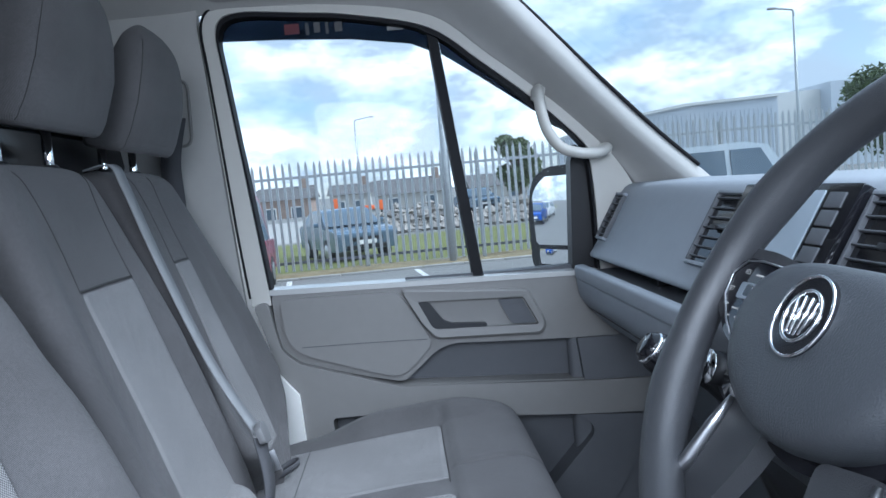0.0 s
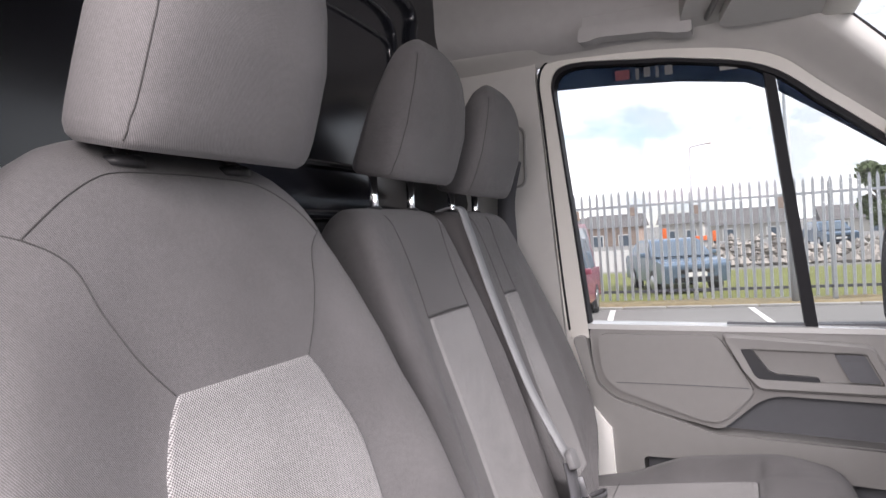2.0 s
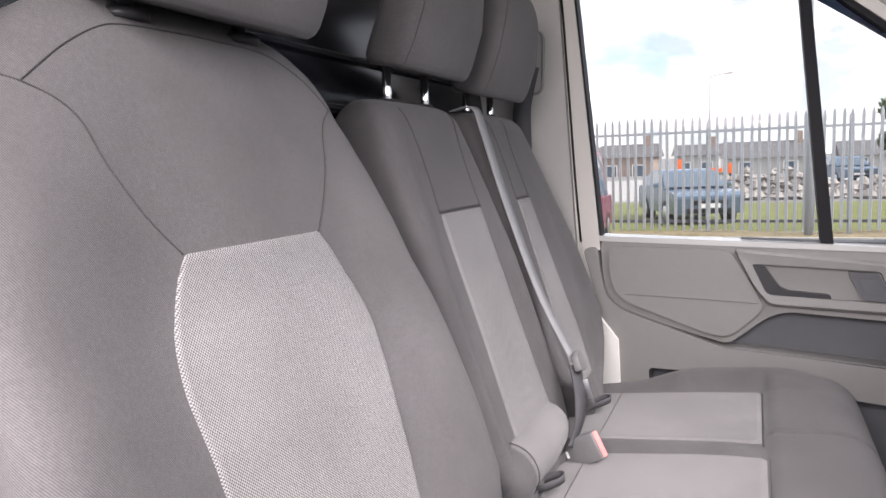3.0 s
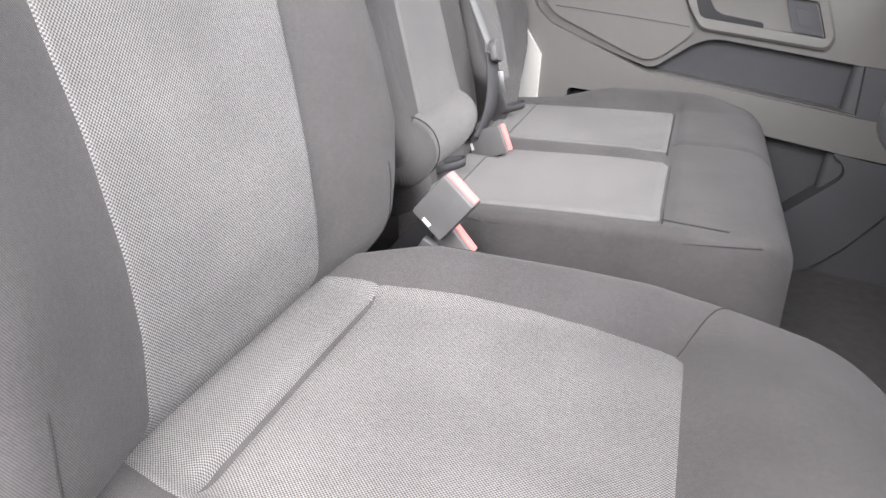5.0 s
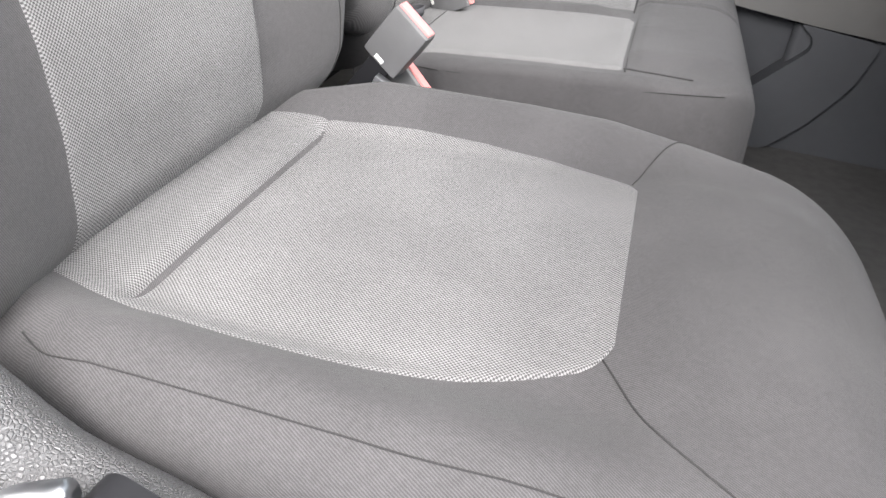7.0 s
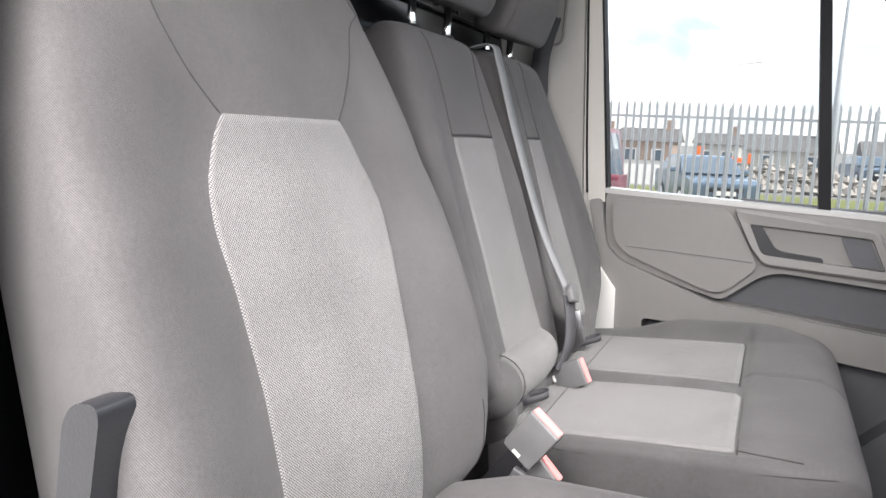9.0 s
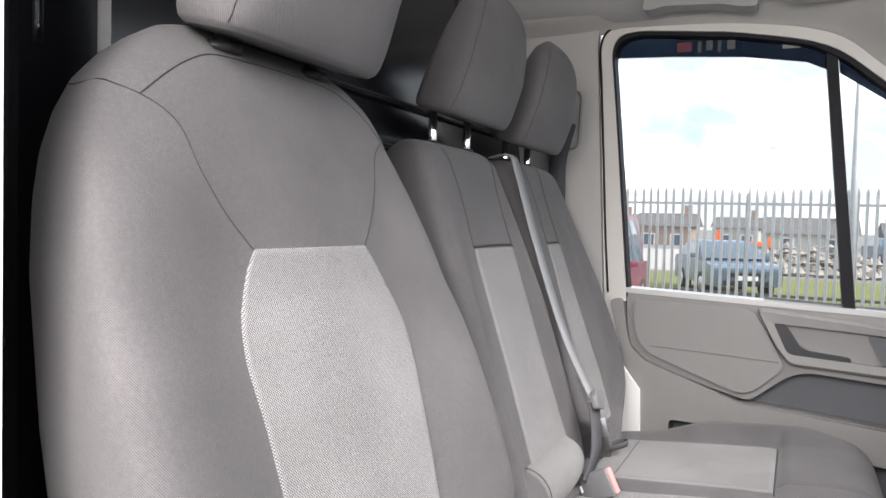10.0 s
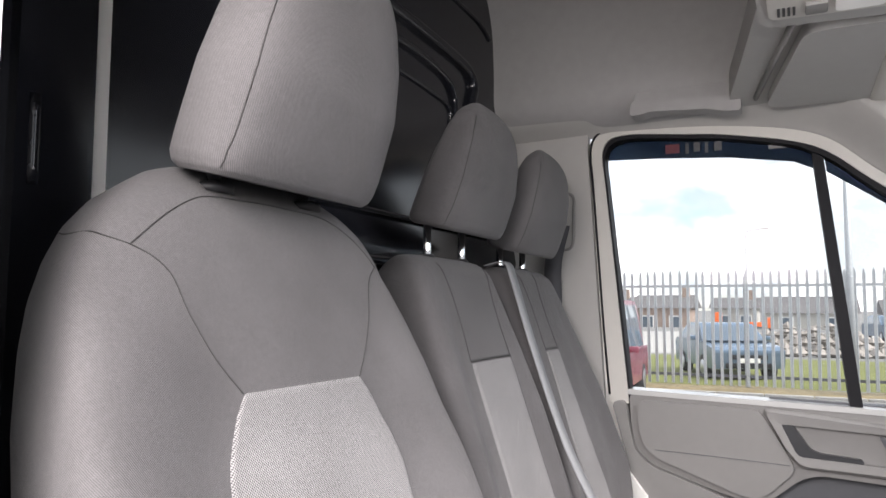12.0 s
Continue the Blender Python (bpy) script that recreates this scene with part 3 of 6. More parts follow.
    part("body", prism(rounded([(-0.075, 0.72), (0.16, 0.72), (0.16, 1.135), (-0.062, 1.115)], 0.03), "z", 2.030, 2.060), TRIM_PILLAR, con, bevel=0.008, seg=3)
    part("front_plate", prism(rounded([(-0.055, 0.76), (0.13, 0.76), (0.13, 1.085), (-0.050, 1.075)], 0.02), "z", 2.026, 2.032), TRIM_LIGHT, con, bevel=0.002)
    part("lamp_lens", prism(rounded([(0.040, 0.90), (0.105, 0.90), (0.105, 1.06), (0.040, 1.06)], 0.012), "z", 2.020, 2.028), WHITE, con, "white lamp lens", bevel=0.003)
    part("switch", boxed((0.0, 1.02, 2.020), (0.030, 1.06, 2.028)), TRIM_MID, con, bevel=0.003)
    for i in range(4):
        part("grille_slot", boxed((-0.038 + 0.007 * i, 1.03, 2.0245), (-0.034 + 0.007 * i, 1.062, 2.0265)), BLACK, con)


ceiling()


# ---- passenger door ----
def passenger_door():
    door = thing("door_1", "closed passenger door with grey moulded card and dark pockets", "door", kind="structure")
    part("skin", prism([(-0.31, 0.45), (0.72, 0.45), (0.72, 1.36), (-0.415, 1.36), (-0.40, 1.12), (-0.30, 0.86)], "y", 1.815, 1.86), TRIM_DARK, door, "dark pocket backing and outer skin")
    upper = [(-0.415, 1.37), (-0.12, 1.356), (0.52, 1.33), (0.52, 1.175), (0.345, 1.182), (0.01, 1.202), (-0.030, 1.188), (-0.085, 1.142), (-0.115, 1.118), (-0.20, 1.140), (-0.360, 1.190), (-0.400, 1.225), (-0.412, 1.29)]
    part("upper_panel", prism(rounded(upper, 0.02, 4), "y", 1.766, 1.83), TRIM_MID, door, "grey moulded upper panel", bevel=0.008, seg=3)
    inset = [(-0.392, 1.352), (-0.112, 1.345), (-0.085, 1.300), (-0.064, 1.262), (-0.036, 1.212), (-0.098, 1.150), (-0.128, 1.138), (-0.165, 1.146), (-0.350, 1.212), (-0.380, 1.242), (-0.390, 1.28)]
    bm = prism(rounded(inset, 0.022, 5), "y", 1.748, 1.80)
    part("armrest_panel", bm, TRIM_MID, door, "grey raised armrest panel", bevel=0.013, seg=4)
    part("crease", sweep(spline([(-0.352, 1.7478, 1.232), (-0.2, 1.7476, 1.228), (-0.05, 1.7478, 1.222)], 8), 0.0008, 6), TRIM_DARK, door)
    band = [(-0.455, 1.345), (-0.422, 1.350), (-0.412, 1.285), (-0.400, 1.228), (-0.362, 1.193), (-0.20, 1.138), (-0.125, 1.112), (-0.08, 1.110), (0.345, 1.078), (0.52, 1.070), (0.52, 0.985), (0.338, 0.995), (0.12, 1.014), (-0.186, 1.051), (-0.297, 1.053), (-0.292, 0.99), (-0.29, 0.80), (-0.335, 0.90), (-0.360, 0.995), (-0.396, 1.12), (-0.43, 1.25)]
    part("lower_panel", prism(rounded(band, 0.014, 3), "y", 1.742, 1.83), TRIM_MID, door, "grey moulded ledge and pocket frame", bevel=0.017, seg=4)
    part("pocket_floor", prism([(-0.10, 1.112), (0.345, 1.080), (0.345, 1.066), (-0.10, 1.098)], "y", 1.758, 1.815), TRIM_MID, door, "grey pocket floor")
    part("pocket_end", prism([(0.318, 1.185), (0.52, 1.178), (0.52, 1.06), (0.330, 1.072)], "y", 1.752, 1.82), TRIM_LOW, door, "dark front end of the pocket", bevel=0.010, seg=3)
    front = [(0.30, 0.996), (0.335, 0.975), (0.345, 0.945), (0.267, 0.862), (0.17, 0.76), (0.14, 0.70), (0.316, 0.70), (0.389, 0.778), (0.454, 0.881), (0.478, 0.98)]
    part("pocket_front", prism(rounded(front, 0.02, 4), "y", 1.745, 1.83), TRIM_LOW, door, "dark moulded pocket end", bevel=0.012, seg=3)
    bez = rounded([(-0.106, 1.350), (0.207, 1.320), (0.246, 1.232), (0.236, 1.206), (-0.030, 1.218), (-0.062, 1.260)], 0.016, 5)
    hole = rounded([(-0.066, 1.315), (0.192, 1.303), (0.226, 1.231), (-0.026, 1.243), (-0.036, 1.250)], 0.007, 5)
    bm = bmesh.new()
    lip = [(p[0] + (0.065 - p[0]) * 0.035, p[1] + (1.275 - p[1]) * 0.10) for p in bez]
    loops = [[bm.verts.new((p[0], y, p[1])) for p in loop] for loop, y in ((bez, 1.778), (bez, 1.751), (lip, 1.744))]
    ri, si = [[bm.verts.new((p[0], y, p[1])) for p in hole] for y in (1.746, 1.805)]
    for a, b in zip(loops, loops[1:]):
        for i in range(len(a)):
            bm.faces.new((a[i], a[(i + 1) % len(a)], b[(i + 1) % len(a)], b[i]))
    bmesh.ops.bridge_loops(bm, edges=[bm.edges.new((l[i], l[(i + 1) % len(l)])) if not bm.edges.get((l[i], l[(i + 1) % len(l)])) else bm.edges.get((l[i], l[(i + 1) % len(l)])) for l in (loops[-1], ri) for i in range(len(l))])
    for i in range(len(ri)):
        bm.faces.new((ri[i], ri[(i + 1) % len(ri)], si[(i + 1) % len(ri)], si[i]))
    part("handle_bezel", bm, TRIM_MID, door, "grey handle surround")
    part("handle_recess", prism(hole, "y", 1.800, 1.812), TRIM_MID, door, "deep handle recess")
    scoop = spline([(-0.03, 1.772, 1.306), (0.02, 1.786, 1.285), (0.06, 1.792, 1.270), (0.10, 1.790, 1.262)], 6)
    part("recess_scoop", sweep(scoop, [0.006 + 0.010 * math.sin(math.pi * i / (len(scoop) - 1)) for i in range(len(scoop))], 12), TRIM_MID, door, "moulded finger scoop")
    lever = rounded([(-0.066, 1.313), (-0.040, 1.313), (-0.006, 1.262), (0.012, 1.254), (0.098, 1.247), (0.100, 1.235), (-0.026, 1.242), (-0.036, 1.250)], 0.006, 4)
    part("door_handle", prism(lever, "y", 1.752, 1.790), BUCKLE_DARK, door, "dark grey pull handle", bevel=0.005, seg=3)
    part("handle_end", prism(rounded([(0.108, 1.305), (0.134, 1.304), (0.164, 1.233), (0.136, 1.234)], 0.006, 4), "y", 1.770, 1.805), BLACK, door, "dark recess end", bevel=0.004)
    part("switch_plate", prism(rounded([(0.130, 1.300), (0.190, 1.297), (0.221, 1.234), (0.160, 1.237)], 0.006, 3), "y", 1.757, 1.795), TRIM_DARK, door, "grey blank switch plate", bevel=0.004)
    part("switch", prism(rounded([(0.150, 1.286), (0.182, 1.284), (0.198, 1.250), (0.168, 1.252)], 0.005, 3), "y", 1.7545, 1.762), TRIM_DARK, door, bevel=0.002)
    part("sill_cap", prism([(-0.42, 1.363), (0.46, 1.335), (0.46, 1.347), (-0.42, 1.376)], "y", 1.764, 1.83), SILL, door, "glossy grey sill strip", bevel=0.004, seg=3)
    part("sill_slot", prism([(-0.09, 1.3665), (0.09, 1.3605), (0.09, 1.366), (-0.09, 1.372)], "y", 1.79, 1.80), TRIM_DARK, door)
    # window frame, from the outside seal to the glass
    outer = [(-0.462, 1.34), (-0.475, 1.50), (-0.4885, 1.72), (-0.4955, 1.83), (-0.4988, 1.885), (-0.502, 1.93), (-0.506, 1.975), (-0.505, 2.003), (-0.498, 2.026), (-0.482, 2.043), (-0.455, 2.050), (-0.42, 2.051), (-0.37, 2.049), (-0.28, 2.044), (-0.16, 2.035), (0.03, 1.995), (0.15, 1.90), (0.30, 1.775), (0.41, 1.665), (0.46, 1.60), (0.50, 1.50), (0.50, 1.33)]
    inner = [(-0.416, 1.34), (-0.431, 1.50), (-0.4515, 1.72), (-0.4622, 1.83), (-0.4675, 1.885), (-0.472, 1.93), (-0.476, 1.968), (-0.475, 1.99), (-0.469, 2.010), (-0.456, 2.024), (-0.435, 2.031), (-0.40, 2.033), (-0.35, 2.029), (-0.27, 2.021), (-0.16, 2.008), (0.02, 1.965), (0.14, 1.875), (0.274, 1.762), (0.37, 1.665), (0.385, 1.62), (0.392, 1.50), (0.392, 1.33)]

    def frame_strip(a, b, y0, y1):
        bm = bmesh.new()
        va = [[bm.verts.new((p[0], y, p[1])) for p in a] for y in (y0, y1)]
        vb = [[bm.verts.new((p[0], y, p[1])) for p in b] for y in (y0, y1)]
        for i in range(len(a) - 1):
            bm.faces.new((va[0][i], va[0][i + 1], vb[0][i + 1], vb[0][i]))
            bm.faces.new((va[1][i], vb[1][i], vb[1][i + 1], va[1][i + 1]))
            bm.faces.new((va[0][i], va[1][i], va[1][i + 1], va[0][i + 1]))
            bm.faces.new((vb[0][i], vb[0][i + 1], vb[1][i + 1], vb[1][i]))
        return bm

    def smooth_line(l):
        return [(p.x, p.y) for p in spline([(a, b, 0) for a, b in l], 5)]

    o, n = smooth_line(outer), smooth_line(inner)
    part("window_frame", frame_strip(o, n, 1.762, 1.80), TRIM_LIGHT, door, "pale painted window frame", smooth=False)
    part("outer_seal", sweep([(p[0], 1.760, p[1]) for p in o if p[0] < -0.40 and p[1] > 1.36], 0.003, 8), RUBBER, door, "thin black door seal")
    n2 = [(p[0] + (0.006 if p[0] < 0 else -0.006), p[1] - 0.010 * (1 if p[1] > 1.7 else 0)) for p in n]
    part("window_rubber", frame_strip(n, n2, 1.770, 1.812), RUBBER, door, "black window rubber")
    win = thing("window_1", "clear side window glass with a dark upper edge", "window", kind="structure")
    bm = prism([(-0.48, 1.33), (-0.49, 2.035), (-0.16, 2.03), (0.03, 1.985), (0.15, 1.895), (0.42, 1.64), (0.42, 1.33)], "y", 1.8155, 1.8195)
    pane = part("pane", bm, SIDE_PANE, win, smooth=False)
    pane.visible_shadow = False
    div = [(0.017, 1.972), (0.041, 1.968), (0.106, 1.34), (0.080, 1.34)]
    part("divider", prism(div, "y", 1.785, 1.835), RUBBER, win, "black upright window divider", bevel=0.004)
    band2 = [(-0.472, 1.978), (-0.452, 2.026), (-0.40, 2.032), (-0.16, 2.010), (0.028, 1.965), (0.028, 1.915), (-0.02, 1.938), (-0.163, 1.960), (-0.33, 1.972)]
    t = part("tint_band", prism(band2, "y", 1.808, 1.812), TINT, win, "dark tinted upper strip", smooth=False)
    t.visible_shadow = False
    band3 = [(0.045, 1.955), (0.14, 1.88), (0.30, 1.742), (0.28, 1.742), (0.14, 1.845), (0.05, 1.908)]
    t = part("tint_band", prism(band3, "y", 1.808, 1.812), TINT, win, smooth=False)
    t.visible_shadow = False
    # faint lettering reflected in the dark strip, put in as coloured bars
    for i, (x0, x1, m) in enumerate(((-0.32, -0.285, REFLECT_RED), (-0.27, -0.262, BUCKLE_DARK), (-0.25, -0.235, BUCKLE_DARK), (-0.222, -0.215, BUCKLE_DARK), (-0.20, -0.182, BUCKLE_DARK), (-0.075, -0.035, TRIM_MID))):
        part("reflection_bar", boxed((x0, 1.8065, 1.982 - 0.004 * (i % 2) - 0.03 * max(0, x0 + 0.25)), (x1, 1.8075, 2.006 - 0.05 * max(0, x0 + 0.25))), m, win)
    part("mirror_sail", prism([(0.33, 1.34), (0.40, 1.335), (0.395, 1.63), (0.36, 1.66), (0.345, 1.62)], "y", 1.80, 1.85), BLACK, win, "black mirror mounting panel", bevel=0.004)


passenger_door()


def wing_mirror():
    m = thing("wing_mirror", "black wing mirror with a large and a small glass", "wing mirror", at=(0, 0, 0))
    rx = Matrix.Translation((0.345, 2.05, 1.475)) @ Matrix.Rotation(radians(30), 4, "Z")
    out = rounded([(0.108, -0.162), (-0.125, -0.150), (-0.125, 0.140), (0.020, 0.140), (0.088, 0.105), (0.112, 0.0)], 0.040, 6)

    # the glass faces the rear of the van
    def slab(poly, x0, x1):
        bm = bmesh.new()
        lo = [bm.verts.new(rx @ Vector((x0, p[0], p[1]))) for p in poly]
        hi = [bm.verts.new(rx @ Vector((x1, p[0], p[1]))) for p in poly]
        bm.faces.new(lo)
        bm.faces.new(hi[::-1])
        for i in range(len(poly)):
            bm.faces.new((lo[i], hi[i], hi[(i + 1) % len(poly)], lo[(i + 1) % len(poly)]))
        return bm

    part("housing", slab(out, 0.0, 0.11), BLACK, m, "black moulded housing", bevel=0.014, seg=3)
    def dome(a0, a1, b0, b1, cut, bend):
        verts, faces = [], []
        n = 14
        for i in range(n + 1):
            for k in range(n + 1):
                v = b0 + (b1 - b0) * k / n
                hi = a1 - cut * max(0.0, (v - (b1 - 0.06)) / 0.06) ** 2
                u = a0 + (hi - a0) * i / n
                verts.append(rx @ Vector((-0.006 + ((u - 0.5 * (a0 + a1)) ** 2 + (v - 0.5 * (b0 + b1)) ** 2) / (2 * bend), u, v)))
        for i in range(n):
            for k in range(n):
                a = i * (n + 1) + k
                faces.append((a, a + 1, a + n + 2, a + n + 1))
        return verts, faces, None

    part("mirror_glass", dome(-0.092, 0.084, -0.084, 0.112, 0.060, 1.3), MIRROR, m, "upper convex mirror glass")
    part("mirror_glass", dome(-0.090, 0.080, -0.140, -0.096, 0.0, 0.5), MIRROR, m, "lower wide-angle mirror glass")
    part("arm", sweep([(0.44, 1.84, 1.40), (0.44, 1.93, 1.40), (0.42, 2.01, 1.40)], 0.03, 10), BLACK, m)


wing_mirror()


def windscreen():
    w = thing("window_2", "clear raked windscreen glass", "windscreen", kind="structure")
    p = [(0.165, 2.06), (0.175, 2.06), (0.965, 1.28), (0.955, 1.28)]
    g = part("pane", prism([(a, b) for a, b in p], "y", 0.0, 1.74), PANE, w, smooth=False)
    g.visible_shadow = False


windscreen()


def grab_handle():
    g = thing("grab_handle", "light grey grab handle on the windscreen pillar", "grab handle")
    path = spline([(0.266, 1.745, 1.788), (0.262, 1.712, 1.770), (0.262, 1.692, 1.732), (0.272, 1.686, 1.690), (0.298, 1.684, 1.652), (0.340, 1.685, 1.635), (0.385, 1.695, 1.632), (0.412, 1.725, 1.640)], 8)
    n = len(path)
    part("grip", sweep(path, [0.0175 + 0.004 * abs(2 * i / (n - 1) - 1) ** 4 for i in range(n)], 14, flat=0.72, side=(0, 1, 0)), TRIM_LIGHT, g)
    part("foot", prism(rounded([(0.250, 1.772), (0.276, 1.767), (0.286, 1.797), (0.262, 1.802)], 0.008), "y", 1.735, 1.765), TRIM_LIGHT, g, bevel=0.005)
    part("foot", prism(rounded([(0.400, 1.622), (0.428, 1.628), (0.424, 1.655), (0.402, 1.652)], 0.008), "y", 1.715, 1.745), TRIM_LIGHT, g, bevel=0.005)


grab_handle()


# ---- seats ----
def ribbon(points, wide, half, thick):
    """A flat strap: points along its middle, `wide` the direction across it."""
    pts = spline(points, 10)
    verts, faces = [], []
    for i, p in enumerate(pts):
        t = (pts[min(i + 1, len(pts) - 1)] - pts[max(i - 1, 0)]).normalized()
        u = (Vector(wide) - t * Vector(wide).dot(t)).normalized()
        n = t.cross(u)
        for a, b in ((-1, -1), (1, -1), (1, 1), (-1, 1)):
            verts.append(p + u * a * half + n * b * thick)
    for i in range(len(pts) - 1):
        for k in range(4):
            a, b = i * 4 + k, i * 4 + (k + 1) % 4
            faces.append((a, b, b + 4, a + 4))
    faces += [(3, 2, 1, 0), tuple(len(verts) - 4 + k for k in range(4))]
    return verts, faces, None


def up_face(deg):
    a = radians(deg)
    return (-math.sin(a), 0, math.cos(a)), (math.cos(a), 0, math.sin(a))


def head_rest(parent, yc, x, z, drop, L=0.262):
    """A padded head restraint on two steel posts, as a part of its seat; x, z: its lower front edge."""
    run, face = up_face(-13)
    g = L / 0.262

    def w(h):
        return float(np.interp(h / g, [0, 0.005, 0.014, 0.03, 0.06, 0.10, 0.15, 0.20, 0.235, 0.262], [0.121, 0.127, 0.130, 0.131, 0.131, 0.130, 0.122, 0.107, 0.090, 0.066])) * (0.45 + 0.55 * ease_end(h, L, 0.035))

    def f(h):
        return float(np.interp(h / g, [0, 0.005, 0.014, 0.03, 0.10, 0.16, 0.262], [0.038, 0.044, 0.048, 0.052, 0.060, 0.056, 0.036])) * ease_end(h, L, 0.06)

    def b(h):
        return float(np.interp(h / g, [0, 0.005, 0.014, 0.03, 0.12, 0.262], [0.046, 0.052, 0.054, 0.051, 0.034, 0.006])) * ease_end(h, L, 0.06)

    pad = Pad((x - 0.05, yc, z), run, face, L, w, f, b, 3.8)
    hr = part("headrest", pad.mesh(54, 26), CLOTH, parent, "padded grey cloth headrest")
    for s in (-1, 1):
        line = [(s * float(np.interp(h, [0.006, 0.04, 0.09, L], [0.955, 0.925, 0.915, 0.91])) * pad.width(h), h) for h in np.linspace(0.006, L - 0.03, 16)]
        part("seam", pad.seam(line, 0.0007), SEAM, hr)
    for s in (-1, 1):
        y = yc + s * 0.071
        part("post", sweep([(x - 0.078, y, z - drop - 0.05), (x - 0.076, y, z + 0.03)], 0.0072, 12), CHROME, hr, "polished steel post")
        part("collar", sweep([(x - 0.078, y, z - drop - 0.006), (x - 0.078, y, z - drop + 0.001), (x - 0.078, y, z - drop + 0.004)], [0.021, 0.021, 0.016] if drop < 0.02 else [0.014, 0.014, 0.011], 22), BLACK, hr, "flat black plastic collar")
    return hr


def driver_seat():
    seat = thing("driver_seat", "grey cloth driver seat with light woven centre panels", "seat", at=(0, 0, 0))
    C = 0.46
    run, face = up_face(12.5)
    L = 0.75

    def w(h):
        return float(np.interp(h, [0, 0.06, 0.2, 0.4, 0.52, 0.58, 0.62, 0.655, 0.685, 0.712, 0.732, 0.744, L], [0.207, 0.239, 0.254, 0.254, 0.246, 0.235, 0.223, 0.206, 0.185, 0.156, 0.122, 0.088, 0.05]))

    def f(h):
        lumbar = float(np.interp(h, [0, 0.05, 0.10, 0.14, 0.20, 0.28, 0.37, 0.42, 0.47, 0.6], [0.058, 0.072, 0.084, 0.092, 0.097, 0.095, 0.087, 0.080, 0.072, 0.066]))
        return lumbar * ease_end(h, L, 0.10) * (0.45 + 0.55 * float(step(0.01, 0.085, h)))

    def b(h):
        return float(np.interp(h, [0, 0.4, L], [0.085, 0.065, 0.05])) * ease_end(h, L, 0.06)

    def bump(s, h):
        return 0.92 * float(step(0.44, 1.0, abs(s))) * float(np.interp(h, [0, 0.05, 0.10, 0.2, 0.27, 0.34, 0.42, 0.5, 0.58, 0.64, L], [0.012, 0.034, 0.052, 0.056, 0.052, 0.046, 0.038, 0.026, 0.012, 0.0, 0.0]))

    pad = Pad((-0.417, C, 0.985), run, face, L, w, f, b, 5.0, bump, flare=1.0)
    back = part("backrest", pad.mesh(90, 44), CLOTH, seat, "grey cloth backrest with side bolsters")
    rows = [(h, -y - 0.009 * (1 - float(step(0.22, 0.36, h))), y) for h, y in ((0.02, 0.118), (0.10, 0.116), (0.14, 0.112), (0.20, 0.110), (0.28, 0.114), (0.37, 0.124), (0.42, 0.1285), (0.455, 0.122), (0.49, 0.106), (0.508, 0.097), (0.516, 0.090), (0.520, 0.080))]
    part("centre_panel", pad.patch(rows, 110, 44, 0.0018), WEAVE, back, "light grey woven centre panel")
    for s in (-1, 1):
        part("seam", pad.seam([(s * 0.088, 0.518), (s * 0.112, 0.550), (s * 0.132, 0.588), (s * 0.143, 0.620), (s * 0.156, 0.636), (s * 0.176, 0.648)]), SEAM, back)
        part("seam", pad.seam([(s * 0.176, 0.648), (s * 0.140, 0.676), (s * 0.105, 0.696), (s * 0.08, 0.703), (s * 0.04, 0.705), (0.0, 0.706)]), SEAM, back)
        top = [pad.at(s * 0.176, 0.648), pad.at(s * 0.93 * pad.width(0.655), 0.655), pad.at(s * 0.985 * pad.width(0.662), 0.662)]
        for d, h in ((-0.004, 0.672), (-0.024, 0.680), (-0.042, 0.686)):
            y = s * (0.0005 + pad.width(h) * max(0.0, 1 - (abs(d) / pad.back(h)) ** pad.power) ** (1 / pad.power))
            top.append(pad.base + pad.run * h + pad.face * d + Vector((0, pad.across(y, d, h), 0)))
        top = spline(top, 8)
        part("seam", sweep(top, 0.0007, 6), SEAM, back)
        part("seam", pad.seam([(s * 0.205, 0.03), (s * 0.212, 0.07), (s * 0.214, 0.11), (s * 0.210, 0.16)], 0.0009), SEAM, back)
    head_rest(seat, 0.465, -0.452, 1.702, 0.006)
    # cushion
    Lc = 0.628

    def wc(h):
        v = float(np.interp(h, [0, 0.06, 0.13, 0.3, Lc], [0.218, 0.234, 0.259, 0.272, 0.262]))
        return v * (0.40 + 0.60 * ease_end(h, Lc, 0.20, 2.6))

    def fc(h):
        return 0.082 * (0.12 + 0.88 * ease_end(h, Lc, 0.10)) * (0.7 + 0.3 * float(step(0, 0.04, h)))

    def bc(h):
        return 0.11 * (0.4 + 0.6 * ease_end(h, Lc, 0.08))

    def bumpc(s, h):
        side = float(step(0.55, 0.85, abs(s))) * float(np.interp(h, [0, 0.15, 0.38, 0.50, Lc], [0.02, 0.045, 0.036, 0.016, 0.0]))
        lip = 0.014 * float(step(0.40, 0.45, h)) * (1 - float(step(0.5, Lc, h))) * (1 - float(step(0.45, 0.85, abs(s))))
        tuft = (0.005 * (1 - float(step(0.098, 0.112, h))) - 0.010 * math.exp(-abs(h - 0.108) / 0.006)) * (1 - float(step(0.5, 0.7, abs(s))))
        return side + lip + tuft

    cp = Pad((-0.405, 0.455, 0.965), (1, 0, 0.06), (-0.06, 0, 1), Lc, wc, fc, bc, 4.5, bumpc)
    cu = part("cushion", cp.mesh(80, 44), CLOTH, seat, "grey cloth seat cushion with raised edges")
